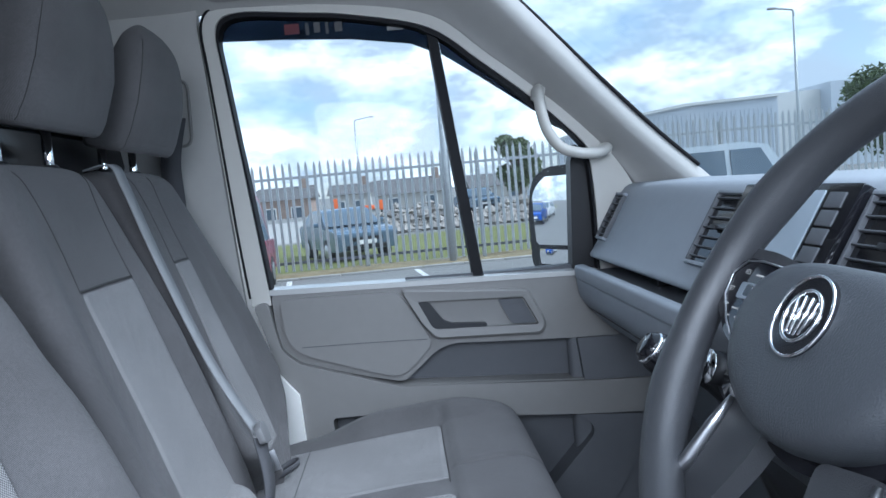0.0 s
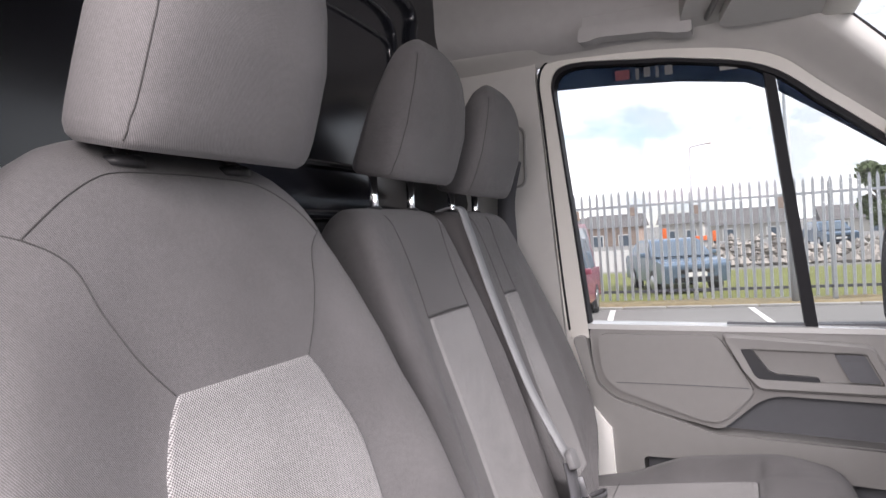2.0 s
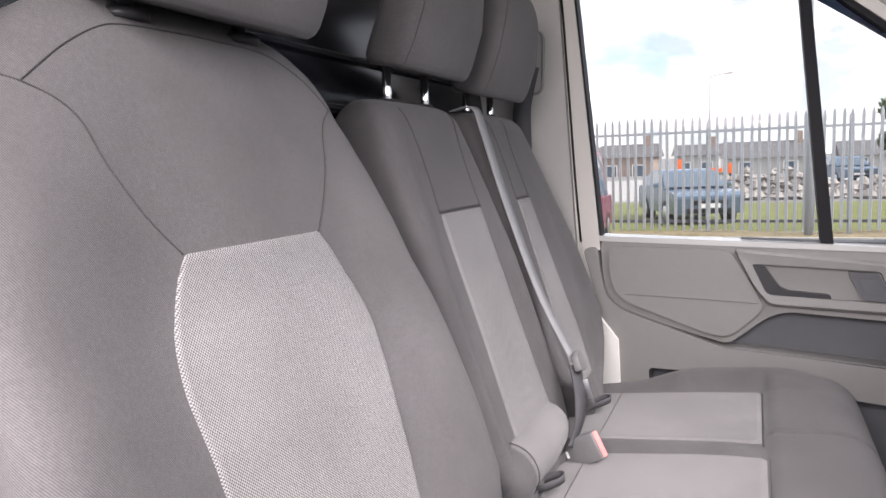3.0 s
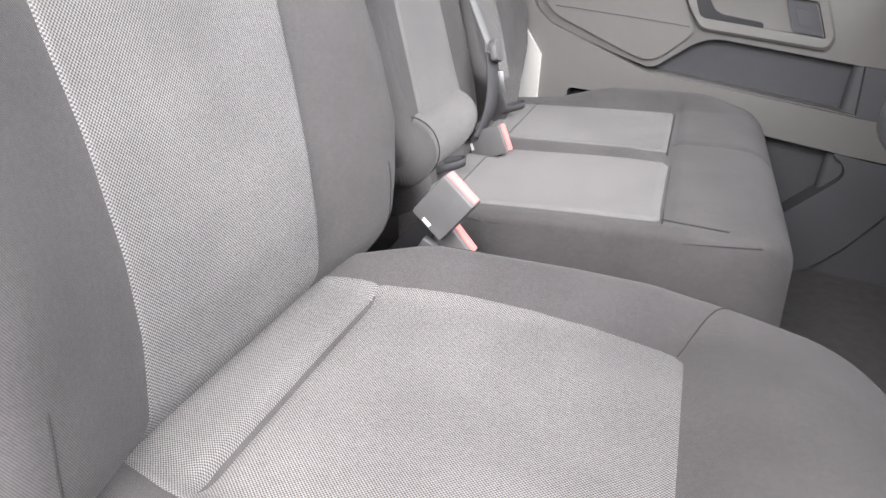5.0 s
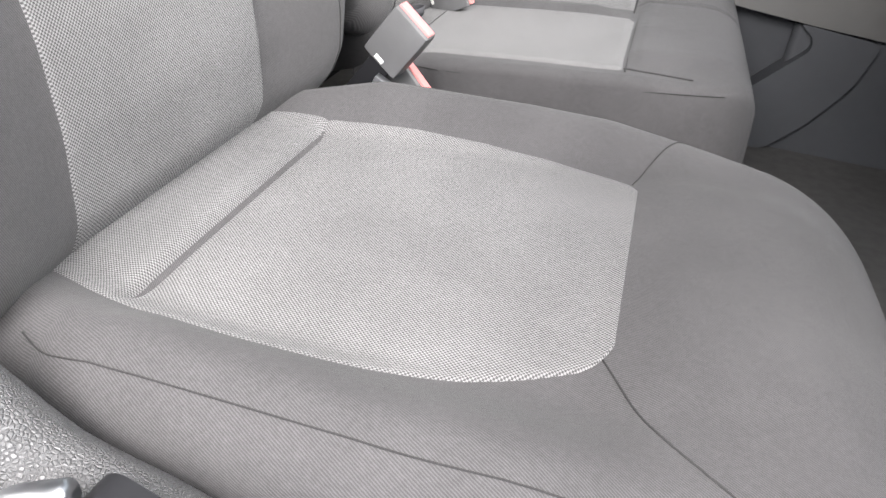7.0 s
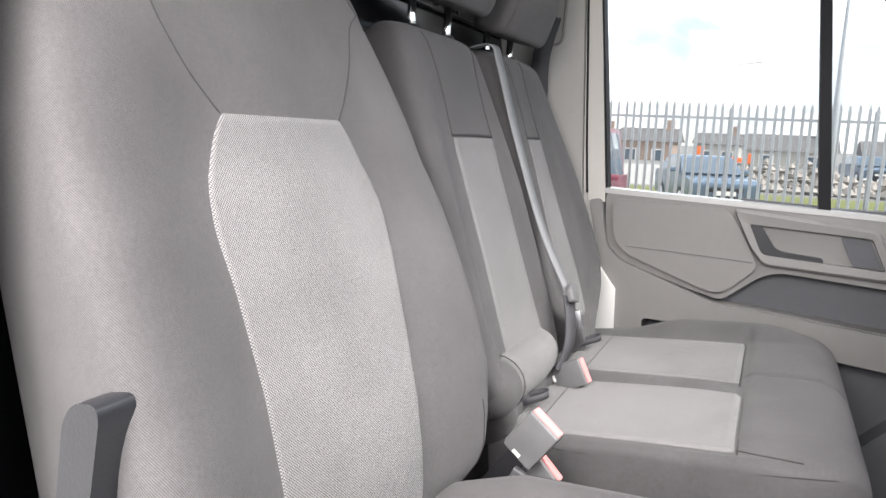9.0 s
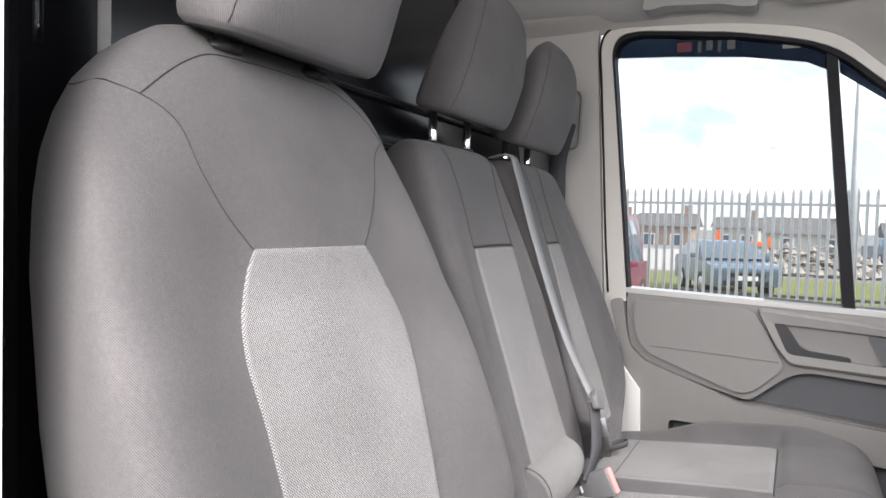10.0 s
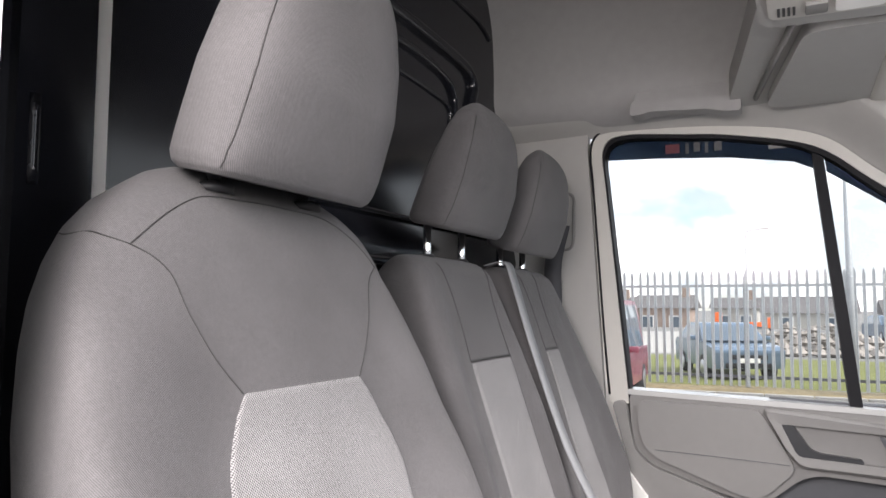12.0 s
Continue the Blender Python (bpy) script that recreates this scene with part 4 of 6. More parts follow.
    crow = [(0.108, -0.172, 0.166), (0.13, -0.178, 0.169), (0.20, -0.184, 0.174), (0.27, -0.177, 0.173), (0.33, -0.162, 0.167), (0.372, -0.144, 0.158), (0.40, -0.128, 0.149), (0.411, -0.118, 0.142), (0.4155, -0.107, 0.133), (0.418, -0.090, 0.117)]
    part("centre_panel", cp.patch(crow, 110, 44, 0.0018, (-1,)), WEAVE, cu, "light grey woven centre panel")
    v, fs, uv = cp.patch([(0.036, -0.148, 0.158), (0.07, -0.160, 0.164), (0.09, -0.168, 0.166), (0.108, -0.172, 0.166)], 40, 44, 0.0018, (0,))
    part("rear_panel", (v, fs, [(a + 0.3 * b, b) for a, b in uv]), WEAVE, cu, "light grey woven rear strip")
    for s in (-1, 1):
        part("seam", cp.seam([(0.142, 0.411), (0.175, 0.424), (0.210, 0.440), (0.245, 0.458)] if s > 0 else [(-0.112, 0.411), (-0.165, 0.438), (-0.195, 0.468), (-0.215, 0.50)]), SEAM, cu)
        part("seam", cp.seam([(s * y, h) for y, h in ((0.222, 0.092), (0.234, 0.116), (0.238, 0.14), (0.239, 0.19), (0.240, 0.24), (0.241, 0.29), (0.241, 0.34), (0.236, 0.43))], 0.0006), SEAM, cu)
    # plastic base and side shield
    def shield(inner, out, y_sign):
        xs = np.linspace(-0.47, 0.14, 40)
        verts, faces = [], []
        for x in xs:
            zi = float(np.interp(x, [-0.47, -0.30, -0.281, -0.268, -0.254, -0.233, -0.21, -0.185, -0.05, 0.14], [1.105, 1.107, 1.100, 1.091, 1.080, 1.067, 1.061, 1.056, 1.010, 0.950]))
            end = 1.0 - 0.5 * abs((x + 0.165) / 0.305) ** 8
            for t, dz in ((0.0, -0.10), (0.04, 0.002), (0.10, 0.010), (0.28, 0.020), (0.48, 0.027), (0.70, 0.026), (0.86, 0.014), (0.96, -0.02), (1.0, -0.08), (0.98, -0.20), (0.4, -0.24)):
                verts.append((x, inner + (out - inner) * t * end, zi + dz))
        m = 11
        for i in range(len(xs) - 1):
            for k in range(m):
                faces.append((i * m + k, i * m + (k + 1) % m, (i + 1) * m + (k + 1) % m, (i + 1) * m + k)[::y_sign])
        faces += [tuple(range(m)), tuple((len(xs) - 1) * m + k for k in range(m))[::-1]]
        return verts, faces, None

    sh = part("side_shield", shield(0.186, 0.128, 1), SHIELD, seat, "grey leather-grained plastic side shield")
    part("recess", prism(rounded([(-0.206, 1.085), (-0.192, 1.103), (-0.05, 1.046), (-0.06, 1.01), (-0.20, 1.06)], 0.008, 4), "y", 0.124, 0.150), BLACK, sh, "dark lever recess", bevel=0.003)
    part("adjuster", sweep([(-0.245, 0.120, 1.080), (-0.215, 0.124, 1.100), (-0.196, 0.130, 1.108)], [0.007, 0.009, 0.007], 12), STEEL, sh, "silver adjuster lever")
    part("pedestal", boxed((-0.44, 0.22, 0.70), (0.10, 0.68, 0.90)), TRIM_DARK, seat, bevel=0.01)
    lev = rounded([(-0.408, 1.312), (-0.398, 1.326), (-0.380, 1.328), (-0.376, 1.320), (-0.392, 1.232), (-0.400, 1.222), (-0.422, 1.219)], 0.008, 4)
    part("recline_lever", prism(lev, "y", 0.163, 0.192), BUCKLE_DARK, seat, "dark grey plastic lever", bevel=0.012, seg=5)
    part("lever_stalk", sweep([(-0.396, 0.185, 1.27), (-0.402, 0.23, 1.27)], 0.006, 10), TRIM_DARK, seat)
    return seat


driver_seat()


def bench_seat():
    seat = thing("bench_seat", "grey cloth two-person bench seat with light woven panels", "bench seat")
    run, face = up_face(18)
    L = 0.70

    def half(C, widths, ins, label, shift=None):
        def w(h):
            return float(np.interp(h, [0, 0.05, 0.09, 0.14, 0.20, 0.32, 0.42, 0.50, 0.60, 0.66, L], widths)) * (0.85 + 0.15 * ease_end(h, L, 0.04))

        def f(h):
            return 0.058 * ease_end(h, L, 0.05) * (0.6 + 0.4 * float(step(0, 0.05, h)))

        def b(h):
            return 0.06 * ease_end(h, L, 0.05)

        def bump(s, h):
            return 0.022 * float(step(0.55, 0.88, abs(s))) * float(np.interp(h, [0, 0.1, 0.4, 0.62, L], [0.3, 1, 0.9, 0.3, 0]))

        pad = Pad((-0.402, C, 1.0), run, face, L, w, f, b, 5.0, bump, 0.6, shift)
        ob = part("backrest", pad.mesh(70, 34), CLOTH, seat, label)
        rows = [(0.10, ins[0], ins[1]), (0.30, ins[2], ins[3]), (0.45, ins[4], ins[5]), (0.493, ins[4], ins[5]), (0.499, ins[4] + 0.004, ins[5] - 0.004)]
        part("centre_panel", pad.patch(rows, 80, 26, 0.003), WEAVE, ob, "light grey woven centre panel")
        a, c = ins[4], ins[5]
        # upright dark lines painted where the backrest's edges show only by shading
        for s, y in ((-1, a), (1, c)):
            part("seam", pad.seam([(y, 0.500), (y - 0.004 * s, 0.56), (y - 0.002 * s, 0.62), (y + 0.01 * s, 0.672)], 0.0009), SEAM, ob)
        part("seam", pad.seam([(a, 0.501), ((a + c) / 2, 0.502), (c, 0.501)], 0.0022), SEAM, ob)
        return pad

    half(1.030, [0.10, 0.135, 0.160, 0.176, 0.182, 0.182, 0.178, 0.172, 0.160, 0.150, 0.138], (-0.075, 0.112, -0.070, 0.104, -0.074, 0.100), "grey cloth middle backrest")
    half(1.415, [0.03, 0.05, 0.09, 0.185, 0.232, 0.226, 0.206, 0.190, 0.168, 0.155, 0.138], (-0.105, 0.030, -0.100, 0.010, -0.080, 0.002), "grey cloth outer backrest",
         lambda h: float(np.interp(h, [0, 0.1, 0.2, 0.4, 0.7], [0.0, 0.012, 0.030, 0.018, 0.0])))
    head_rest(seat, 1.040, -0.513, 1.715, 0.048, 0.225)
    head_rest(seat, 1.380, -0.513, 1.700, 0.034, 0.225)
    # lumbar roll at the foot of the middle back
    roll = [(-0.392 + 0.003 * math.cos(t * 3), y, 1.108) for t, y in zip(np.linspace(-1, 1, 18), np.linspace(0.928, 1.158, 18))]
    v, fcs, _ = sweep(roll, [0.040] + [0.045] * 15 + [0.040, 0.026], 24, side=(0, 0, 1))
    uvs = [(p[1], 0.045 * 2 * math.pi * (i % 24) / 24) for i, p in enumerate(v)]
    part("lumbar_roll", (v, fcs, uvs), WEAVE, seat, "light woven roll at the foot of the backrest")
    v, fcs, _ = sweep([(-0.394, y, 1.104) for y in np.linspace(0.868, 0.930, 8)], [0.022, 0.036, 0.043, 0.046, 0.047, 0.047, 0.046, 0.042], 24, side=(0, 0, 1))
    part("roll_end", (v, fcs, [(p[1], p[2]) for p in v]), CLOTH, seat, "dark cloth end of the roll")
    part("roll_seam", sweep([(-0.3925 + 0.0462 * math.cos(g), 0.929, 1.107 + 0.0462 * math.sin(g)) for g in np.linspace(-1.2, 1.9, 20)], 0.0009, 6), SEAM, seat)
    # cushion
    C, Lc = 1.285, 0.545

    def wc(h):
        return 0.395 * (0.88 + 0.12 * ease_end(h, Lc, 0.06, 2.4)) * float(np.interp(h, [0, 0.06, 0.14, 0.35, Lc], [0.90, 0.95, 1, 1, 0.93]))

    def fc(h):
        return 0.075 * (0.35 + 0.65 * ease_end(h, Lc, 0.05))

    def bc(h):
        return 0.14 * (0.6 + 0.4 * ease_end(h, Lc, 0.06))

    def bumpc(s, h):
        y = s * wc(h)
        ridge = 0.012 * math.exp(-((y + 0.066) / 0.028) ** 2) * (1 - float(step(0.30, 0.36, h)))
        edge = (0.008 * float(step(0.08, 0.24, h)) - 0.012 * (1 - float(step(0.02, 0.16, h)))) * float(step(0.90, 0.985, -s)) * (1 - float(step(0.36, 0.46, h)))
        far = 0.030 * float(step(0.66, 0.90, s)) * float(step(0.08, 0.24, h)) * (1 - float(step(0.40, Lc, h)))
        lip = 0.010 * float(step(0.352, 0.385, h)) * (1 - float(step(0.46, Lc, h))) * (1 - float(step(0.74, 0.90, abs(s))))
        crease = -0.010 * math.exp(-((h - 0.371) / 0.007) ** 2) * (1 - float(step(0.78, 0.92, abs(s))))
        cut = -0.008 * math.exp(-((y - 0.008) / 0.006) ** 2) * float(step(0.36, 0.40, h))
        return ridge + edge + far + lip + crease + cut

    cp = Pad((-0.40, C, 0.966), (1, 0, 0.085), (-0.085, 0, 1), Lc, wc, fc, bc, 11.0, bumpc)
    cu = part("cushion", cp.mesh(80, 60), CLOTH, seat, "dark grey cloth bench cushion")
    for a, c, e in ((-0.358, -0.098, 0.374), (-0.034, 0.258, 0.364)):
        rows = [(0.03, a - 0.004, c - 0.015), (0.15, a - 0.004, c - 0.006), (0.25, a, c), (e - 0.008, a, c), (e, a + 0.006, c - 0.006)]
        part("centre_panel", cp.patch(rows, 60, 34, 0.004), WEAVE, cu, "light grey woven cushion panel")
        part("seam", sweep([cp.at(y, e + 0.0015, 0.0) for y in np.linspace(a - 0.004, c + 0.004, 20)], 0.0013, 6), SEAM, cu)
        part("seam", sweep([cp.at(y, 0.082, 0.0045) for y in np.linspace(a - 0.008, c - 0.002, 20)], 0.0006, 6), SEAM, cu)
    part("seam", cp.seam([(0.0, 0.366), (0.008, 0.44), (0.016, 0.51), (0.022, 0.54)], 0.0018, -0.004), SEAM, cu)
    part("seam", cp.seam([(-0.346, 0.372), (-0.352, 0.40), (-0.356, 0.43), (-0.358, 0.46)], 0.0014), SEAM, cu)
    edge = [cp.base + cp.run * h + cp.face * 0.058 + Vector((0, -cp.width(h) * 0.995 - 0.0004, 0)) for h in np.linspace(0.03, 0.50, 24)]
    part("seam", sweep(edge, 0.0007, 6), SEAM, cu)
    part("plinth", boxed((-0.42, 0.86, 0.70), (0.02, 1.60, 0.87)), TRIM_DARK, seat, "dark bench plinth", bevel=0.01)
    for y in (0.995, 1.395):
        loop = spline([(-0.372, y - 0.022, 1.062), (-0.352, y - 0.020, 1.070), (-0.334, y - 0.008, 1.076), (-0.328, y + 0.008, 1.078), (-0.336, y + 0.022, 1.076), (-0.354, y + 0.020, 1.070), (-0.372, y + 0.008, 1.062)], 6)
        part("strap_loop", ribbon(loop[::3], (0, 0, 1), 0.006, 0.0008), BELT, seat, "black webbing loop")


bench_seat()


def seat_belts():
    b = thing("seat_belt", "grey webbing seat belt lying across the bench backrests", "seat belt")
    part("strap", ribbon([(-0.60, 1.262, 1.668), (-0.555, 1.258, 1.672), (-0.535, 1.252, 1.63), (-0.49, 1.238, 1.50), (-0.42, 1.213, 1.33), (-0.352, 1.190, 1.212)], (0.10, 1, 0.05), 0.0150, 0.0012), BELT_GREY, b, "grey upper webbing")
    part("strap", ribbon([(-0.350, 1.184, 1.205), (-0.338, 1.165, 1.16), (-0.335, 1.145, 1.12), (-0.345, 1.125, 1.078)], (0.12, 1, 0), 0.022, 0.0014), BELT, b, "dark lower webbing")
    tong = rounded([(-0.020, -0.016), (0.020, -0.016), (0.022, 0.010), (0.010, 0.020), (-0.010, 0.020), (-0.022, 0.010)], 0.006, 4)
    bm = prism(tong, "x", -0.006, 0.006)
    bmesh.ops.transform(bm, matrix=Matrix.Translation((-0.343, 1.184, 1.212)) @ Matrix.Rotation(radians(-18), 4, "Y") @ Matrix.Rotation(radians(-12), 4, "X"), verts=bm.verts)
    part("tongue_cover", bm, BUCKLE, b, "grey plastic tongue cover", bevel=0.004)
    bm = boxed((-0.008, -0.002, -0.035), (0.008, 0.002, 0.0))
    bmesh.ops.transform(bm, matrix=Matrix.Translation((-0.338, 1.193, 1.178)) @ Matrix.Rotation(radians(-15), 4, "Y"), verts=bm.verts)
    part("tongue", bm, STEEL, b, "steel tongue", bevel=0.001)
    # belt running down the pillar behind the outer backrest
    p = thing("pillar_belt", "dark webbing belt hanging beside the pillar", "seat belt")
    part("strap", ribbon([(-0.575, 1.722, 1.80), (-0.592, 1.70, 1.70), (-0.590, 1.69, 1.60), (-0.588, 1.68, 1.50), (-0.590, 1.67, 1.44)], (1, 0.2, 0), 0.022, 0.0012), BELT, p)

    def buckle(at, turn, tilt, lean, label):
        k = thing("belt_buckle", label, "belt buckle", "belt buckles")
        mt = Matrix.Translation(at) @ Matrix.Rotation(radians(turn), 4, "Z") @ Matrix.Rotation(radians(tilt), 4, "Y") @ Matrix.Rotation(radians(lean), 4, "X")

        def add(name, bm, mat, lab="", bev=0.003):
            bmesh.ops.transform(bm, matrix=mt, verts=bm.verts)
            part(name, bm, mat, k, lab, bevel=bev)

        add("case", boxed((-0.0245, -0.0125, -0.034), (0.0245, 0.0125, 0.032)), BUCKLE, "grey plastic case", 0.005)
        add("button", boxed((-0.0225, -0.0065, 0.0305), (0.0225, 0.0065, 0.0350)), RED, "red release button", 0.003)
        add("stalk", boxed((-0.014, -0.005, -0.12), (0.014, 0.005, -0.037)), BLACK, "", 0.002)
        add("label", boxed((-0.008, -0.0132, -0.030), (0.004, -0.0120, -0.025)), WHITE, "small white label", 0)

    buckle((-0.268, 0.722, 1.120), -8, 36, 4, "grey seat belt buckle with red button between the seats")
    buckle((-0.278, 0.765, 1.045), -4, 44, 0, "seat belt buckle with red button, low between the seats")
    buckle((-0.326, 1.138, 1.072), -12, 62, 0, "seat belt buckle with red button sunk in the bench")
    bm = boxed((-0.31, 0.700, 0.98), (-0.292, 0.712, 1.085))
    bmesh.ops.rotate(bm, cent=(-0.30, 0.706, 1.03), matrix=Matrix.Rotation(radians(25), 3, "Y"), verts=bm.verts)
    tagged(part("anchor_bracket", bm, STEEL, bevel=0.002), "bare steel belt anchor bracket beside the driver seat", "bracket")


seat_belts()


# ---- dashboard and steering wheel ----
def dashboard():
    d = thing("dashboard", "blue-grey grained dashboard with vents and open tray", "dashboard")
    upper = rounded([(0.97, 1.30), (0.95, 1.42), (0.62, 1.555), (0.475, 1.552), (0.452, 1.530), (0.380, 1.406), (0.364, 1.386), (0.378, 1.376), (0.50, 1.366), (0.60, 1.30)], 0.02, 5)
    part("upper_body", prism(upper, "y", 1.08, 1.762), DASH_MAT, d, "blue-grey grained upper dash", bevel=0.006, seg=3)
    part("upper_body", prism(upper, "y", 0.06, 1.079), DASH_MAT, d, "blue-grey grained upper dash")
    lower = rounded([(0.92, 0.80), (0.92, 1.30), (0.52, 1.335), (0.345, 1.352), (0.322, 1.338), (0.330, 1.285), (0.39, 1.215), (0.50, 1.14), (0.62, 0.90), (0.68, 0.72)], 0.022, 5)
    part("lower_body", prism(lower, "y", 1.02, 1.740), DASH_MAT, d, "blue-grey drawer and knee panel", bevel=0.006, seg=3)
    part("tray_mat", boxed((0.36, 1.10, 1.349), (0.52, 1.725, 1.354)), TRIM_DARK, d, "black tray bottom")
    part("tray_back", boxed((0.515, 1.08, 1.34), (0.53, 1.73, 1.41)), BLACK, d)
    part("tray_lip", boxed((0.318, 1.03, 1.335), (0.344, 1.73, 1.370)), DASH_MAT, d, bevel=0.008, seg=3)
    part("tray_divider", boxed((0.40, 1.38, 1.352), (0.52, 1.39, 1.375)), BLACK, d, bevel=0.002)
    part("drawer_gap", sweep([(0.349, y, 1.262) for y in np.linspace(1.03, 1.73, 8)], 0.0025, 6), BLACK, d)
    part("front_edge", sweep([(0.333, y, 1.343) for y in np.linspace(1.025, 1.73, 10)], 0.012, 12), DASH_MAT, d)

    def vent(y0, y1, label, n, t0=0.06, t1=0.90):
        # outline on the sloping face
        def P(y, t, off):
            a, b = Vector((0.452, y, 1.530)), Vector((0.385, y, 1.418))
            nrm = Vector((-(a.z - b.z), 0, a.x - b.x)).normalized()
            return a.lerp(b, t) + nrm * off
        def slot(ya, yb, ta, tb, lo, hi):
            bm = bmesh.new()
            r = bmesh.ops.create_cube(bm, size=1)
            for q in r["verts"]:
                q.co = P(ya if q.co.x < 0 else yb, ta if q.co.y < 0 else tb, lo if q.co.z < 0 else hi)
            return bm
        v = part("vent", slot(y0, y1, t0, t1, -0.01, 0.0015), GLOSS, d, label)
        for k, (ya, yb, ta, tb) in enumerate(((y0 - 0.006, y1 + 0.006, t0 - 0.05, t0), (y0 - 0.006, y1 + 0.006, t1, t1 + 0.05), (y0 - 0.006, y0, t0, t1), (y1, y1 + 0.006, t0, t1))):
            part("vent_frame", slot(ya, yb, ta, tb, -0.005, 0.009), DASH_MAT if k < 2 else TRIM_DARK, v, "vent surround", bevel=0.002)
        for i in range(n):
            t = t0 + (t1 - t0) * (i + 0.5) / n
            part("slat", slot(y0, y1, t - 0.014, t + 0.006, 0.001, 0.0075), BLACK if n > 7 else TRIM_DARK, v, bevel=0.0015)
        ym = 0.5 * (y0 + y1)
        part("vent_tab", slot(ym - 0.009, ym + 0.009, 0.5 * (t0 + t1) - 0.03, 0.5 * (t0 + t1) + 0.03, 0.006, 0.013), BLACK, v, "small vent tab", bevel=0.002)
        return v

    vent(1.700, 1.754, "air vent with dark slats at the dash end", 7)
    vent(1.098, 1.186, "centre air vent with dark slats", 7, 0.0, 0.93)
    vent(0.665, 0.785, "centre air vent with dark slats", 7, 0.0, 0.93)
    # centre stack
    screen_m = Matrix.Translation((0.414, 0.93, 1.478)) @ Matrix.Rotation(radians(31), 4, "Y")

    def slab(name, y0, y1, z0, z1, x0, x1, mat, lab="", bev=0.003, parent=d):
        bm = boxed((x0, y0, z0), (x1, y1, z1))
        bmesh.ops.transform(bm, matrix=screen_m, verts=bm.verts)
        return part(name, bm, mat, parent, lab, bevel=bev)

    hu = slab("head_unit", -0.132, 0.150, -0.085, 0.075, -0.012, 0.02, GLOSS, "black radio unit")
    slab("screen", -0.068, 0.122, -0.058, 0.064, -0.0145, -0.011, SCREEN, "blank grey touchscreen", 0.001, hu)
    for i in range(4):
        slab("button", -0.112, -0.078, 0.041 - 0.024 * i, 0.062 - 0.024 * i, -0.0145, -0.011, TRIM_DARK, "", 0.002, hu)
    for y in (-0.092,):
        c = screen_m @ Vector((-0.012, y, -0.075))
        c2 = screen_m @ Vector((-0.034, y, -0.075))
        part("knob", sweep([c, c2], 0.016, 18), TRIM_DARK, hu, "black rotary knob")
        part("knob_ring", sweep([c + (c2 - c) * 0.9, c2 + (c2 - c) * 0.03], 0.0165, 18), CHROME, hu, "chrome knob ring")
    stack = rounded([(0.34, 1.36), (0.40, 1.395), (0.60, 1.36), (0.60, 0.95), (0.50, 1.10), (0.38, 1.18), (0.335, 1.27)], 0.015, 4)
    part("stack_panel", prism(stack, "y", 0.70, 1.02), TRIM_DARK, d, "dark centre stack", bevel=0.006)
    for y in (0.80, 0.875, 0.95):
        a, b = Vector((0.345, y, 1.30)), Vector((0.312, y, 1.312))
        k = part("climate_knob", sweep([a, b], 0.024, 20), BLACK, d, "black climate knob")
        part("knob_ring", sweep([b, b + (b - a) * 0.06], 0.0235, 20), CHROME, k, "chrome knob ring")
    part("button_row", boxed((0.352, 0.76, 1.345), (0.372, 0.97, 1.368)), CHROME, d, "bright switch row", bevel=0.003)
    # instrument hood in front of the wheel and the column
    hood = rounded([(0.43, 1.54), (0.47, 1.60), (0.62, 1.60), (0.75, 1.53), (0.75, 1.45), (0.50, 1.44), (0.42, 1.47)], 0.025, 5)
    part("instrument_hood", prism(hood, "y", 0.26, 0.66), DASH_MAT, d, "curved instrument hood", bevel=0.012, seg=3)
    part("knee_panel", prism(rounded([(0.44, 1.40), (0.60, 1.43), (0.90, 1.36), (0.90, 0.80), (0.62, 0.85), (0.46, 1.15)], 0.03, 4), "y", 0.06, 0.70), TRIM_DARK, d, "dark knee panel", bevel=0.006)


dashboard()


def gear_lever():
    g = thing("gear_lever", "black gear lever with a chrome-topped knob", "gear lever")
    part("stalk", sweep([(0.40, 0.985, 1.20), (0.33, 0.99, 1.275), (0.29, 0.993, 1.305)], 0.011, 12), BLACK, g)
    knob = spline([(0.298, 0.993, 1.298), (0.285, 0.994, 1.308), (0.268, 0.995, 1.320), (0.252, 0.996, 1.332), (0.240, 0.997, 1.342)], 5)
    n = len(knob)
    part("knob", sweep(knob, [0.013 + 0.017 * math.sin(math.pi * min(1, 0.12 + 0.8 * i / (n - 1))) for i in range(n)], 20), GLOSS, g, "glossy black knob")
    part("cap", sweep([(0.252, 0.9965, 1.332), (0.2475, 0.9968, 1.336)], [0.0262, 0.0250], 24), CHROME, g, "chrome ring")
    part("gaiter", sweep([(0.46, 0.985, 1.14), (0.42, 0.985, 1.18), (0.385, 0.986, 1.22)], [0.07, 0.045, 0.018], 16), LEATHER, g, "black gaiter")


gear_lever()


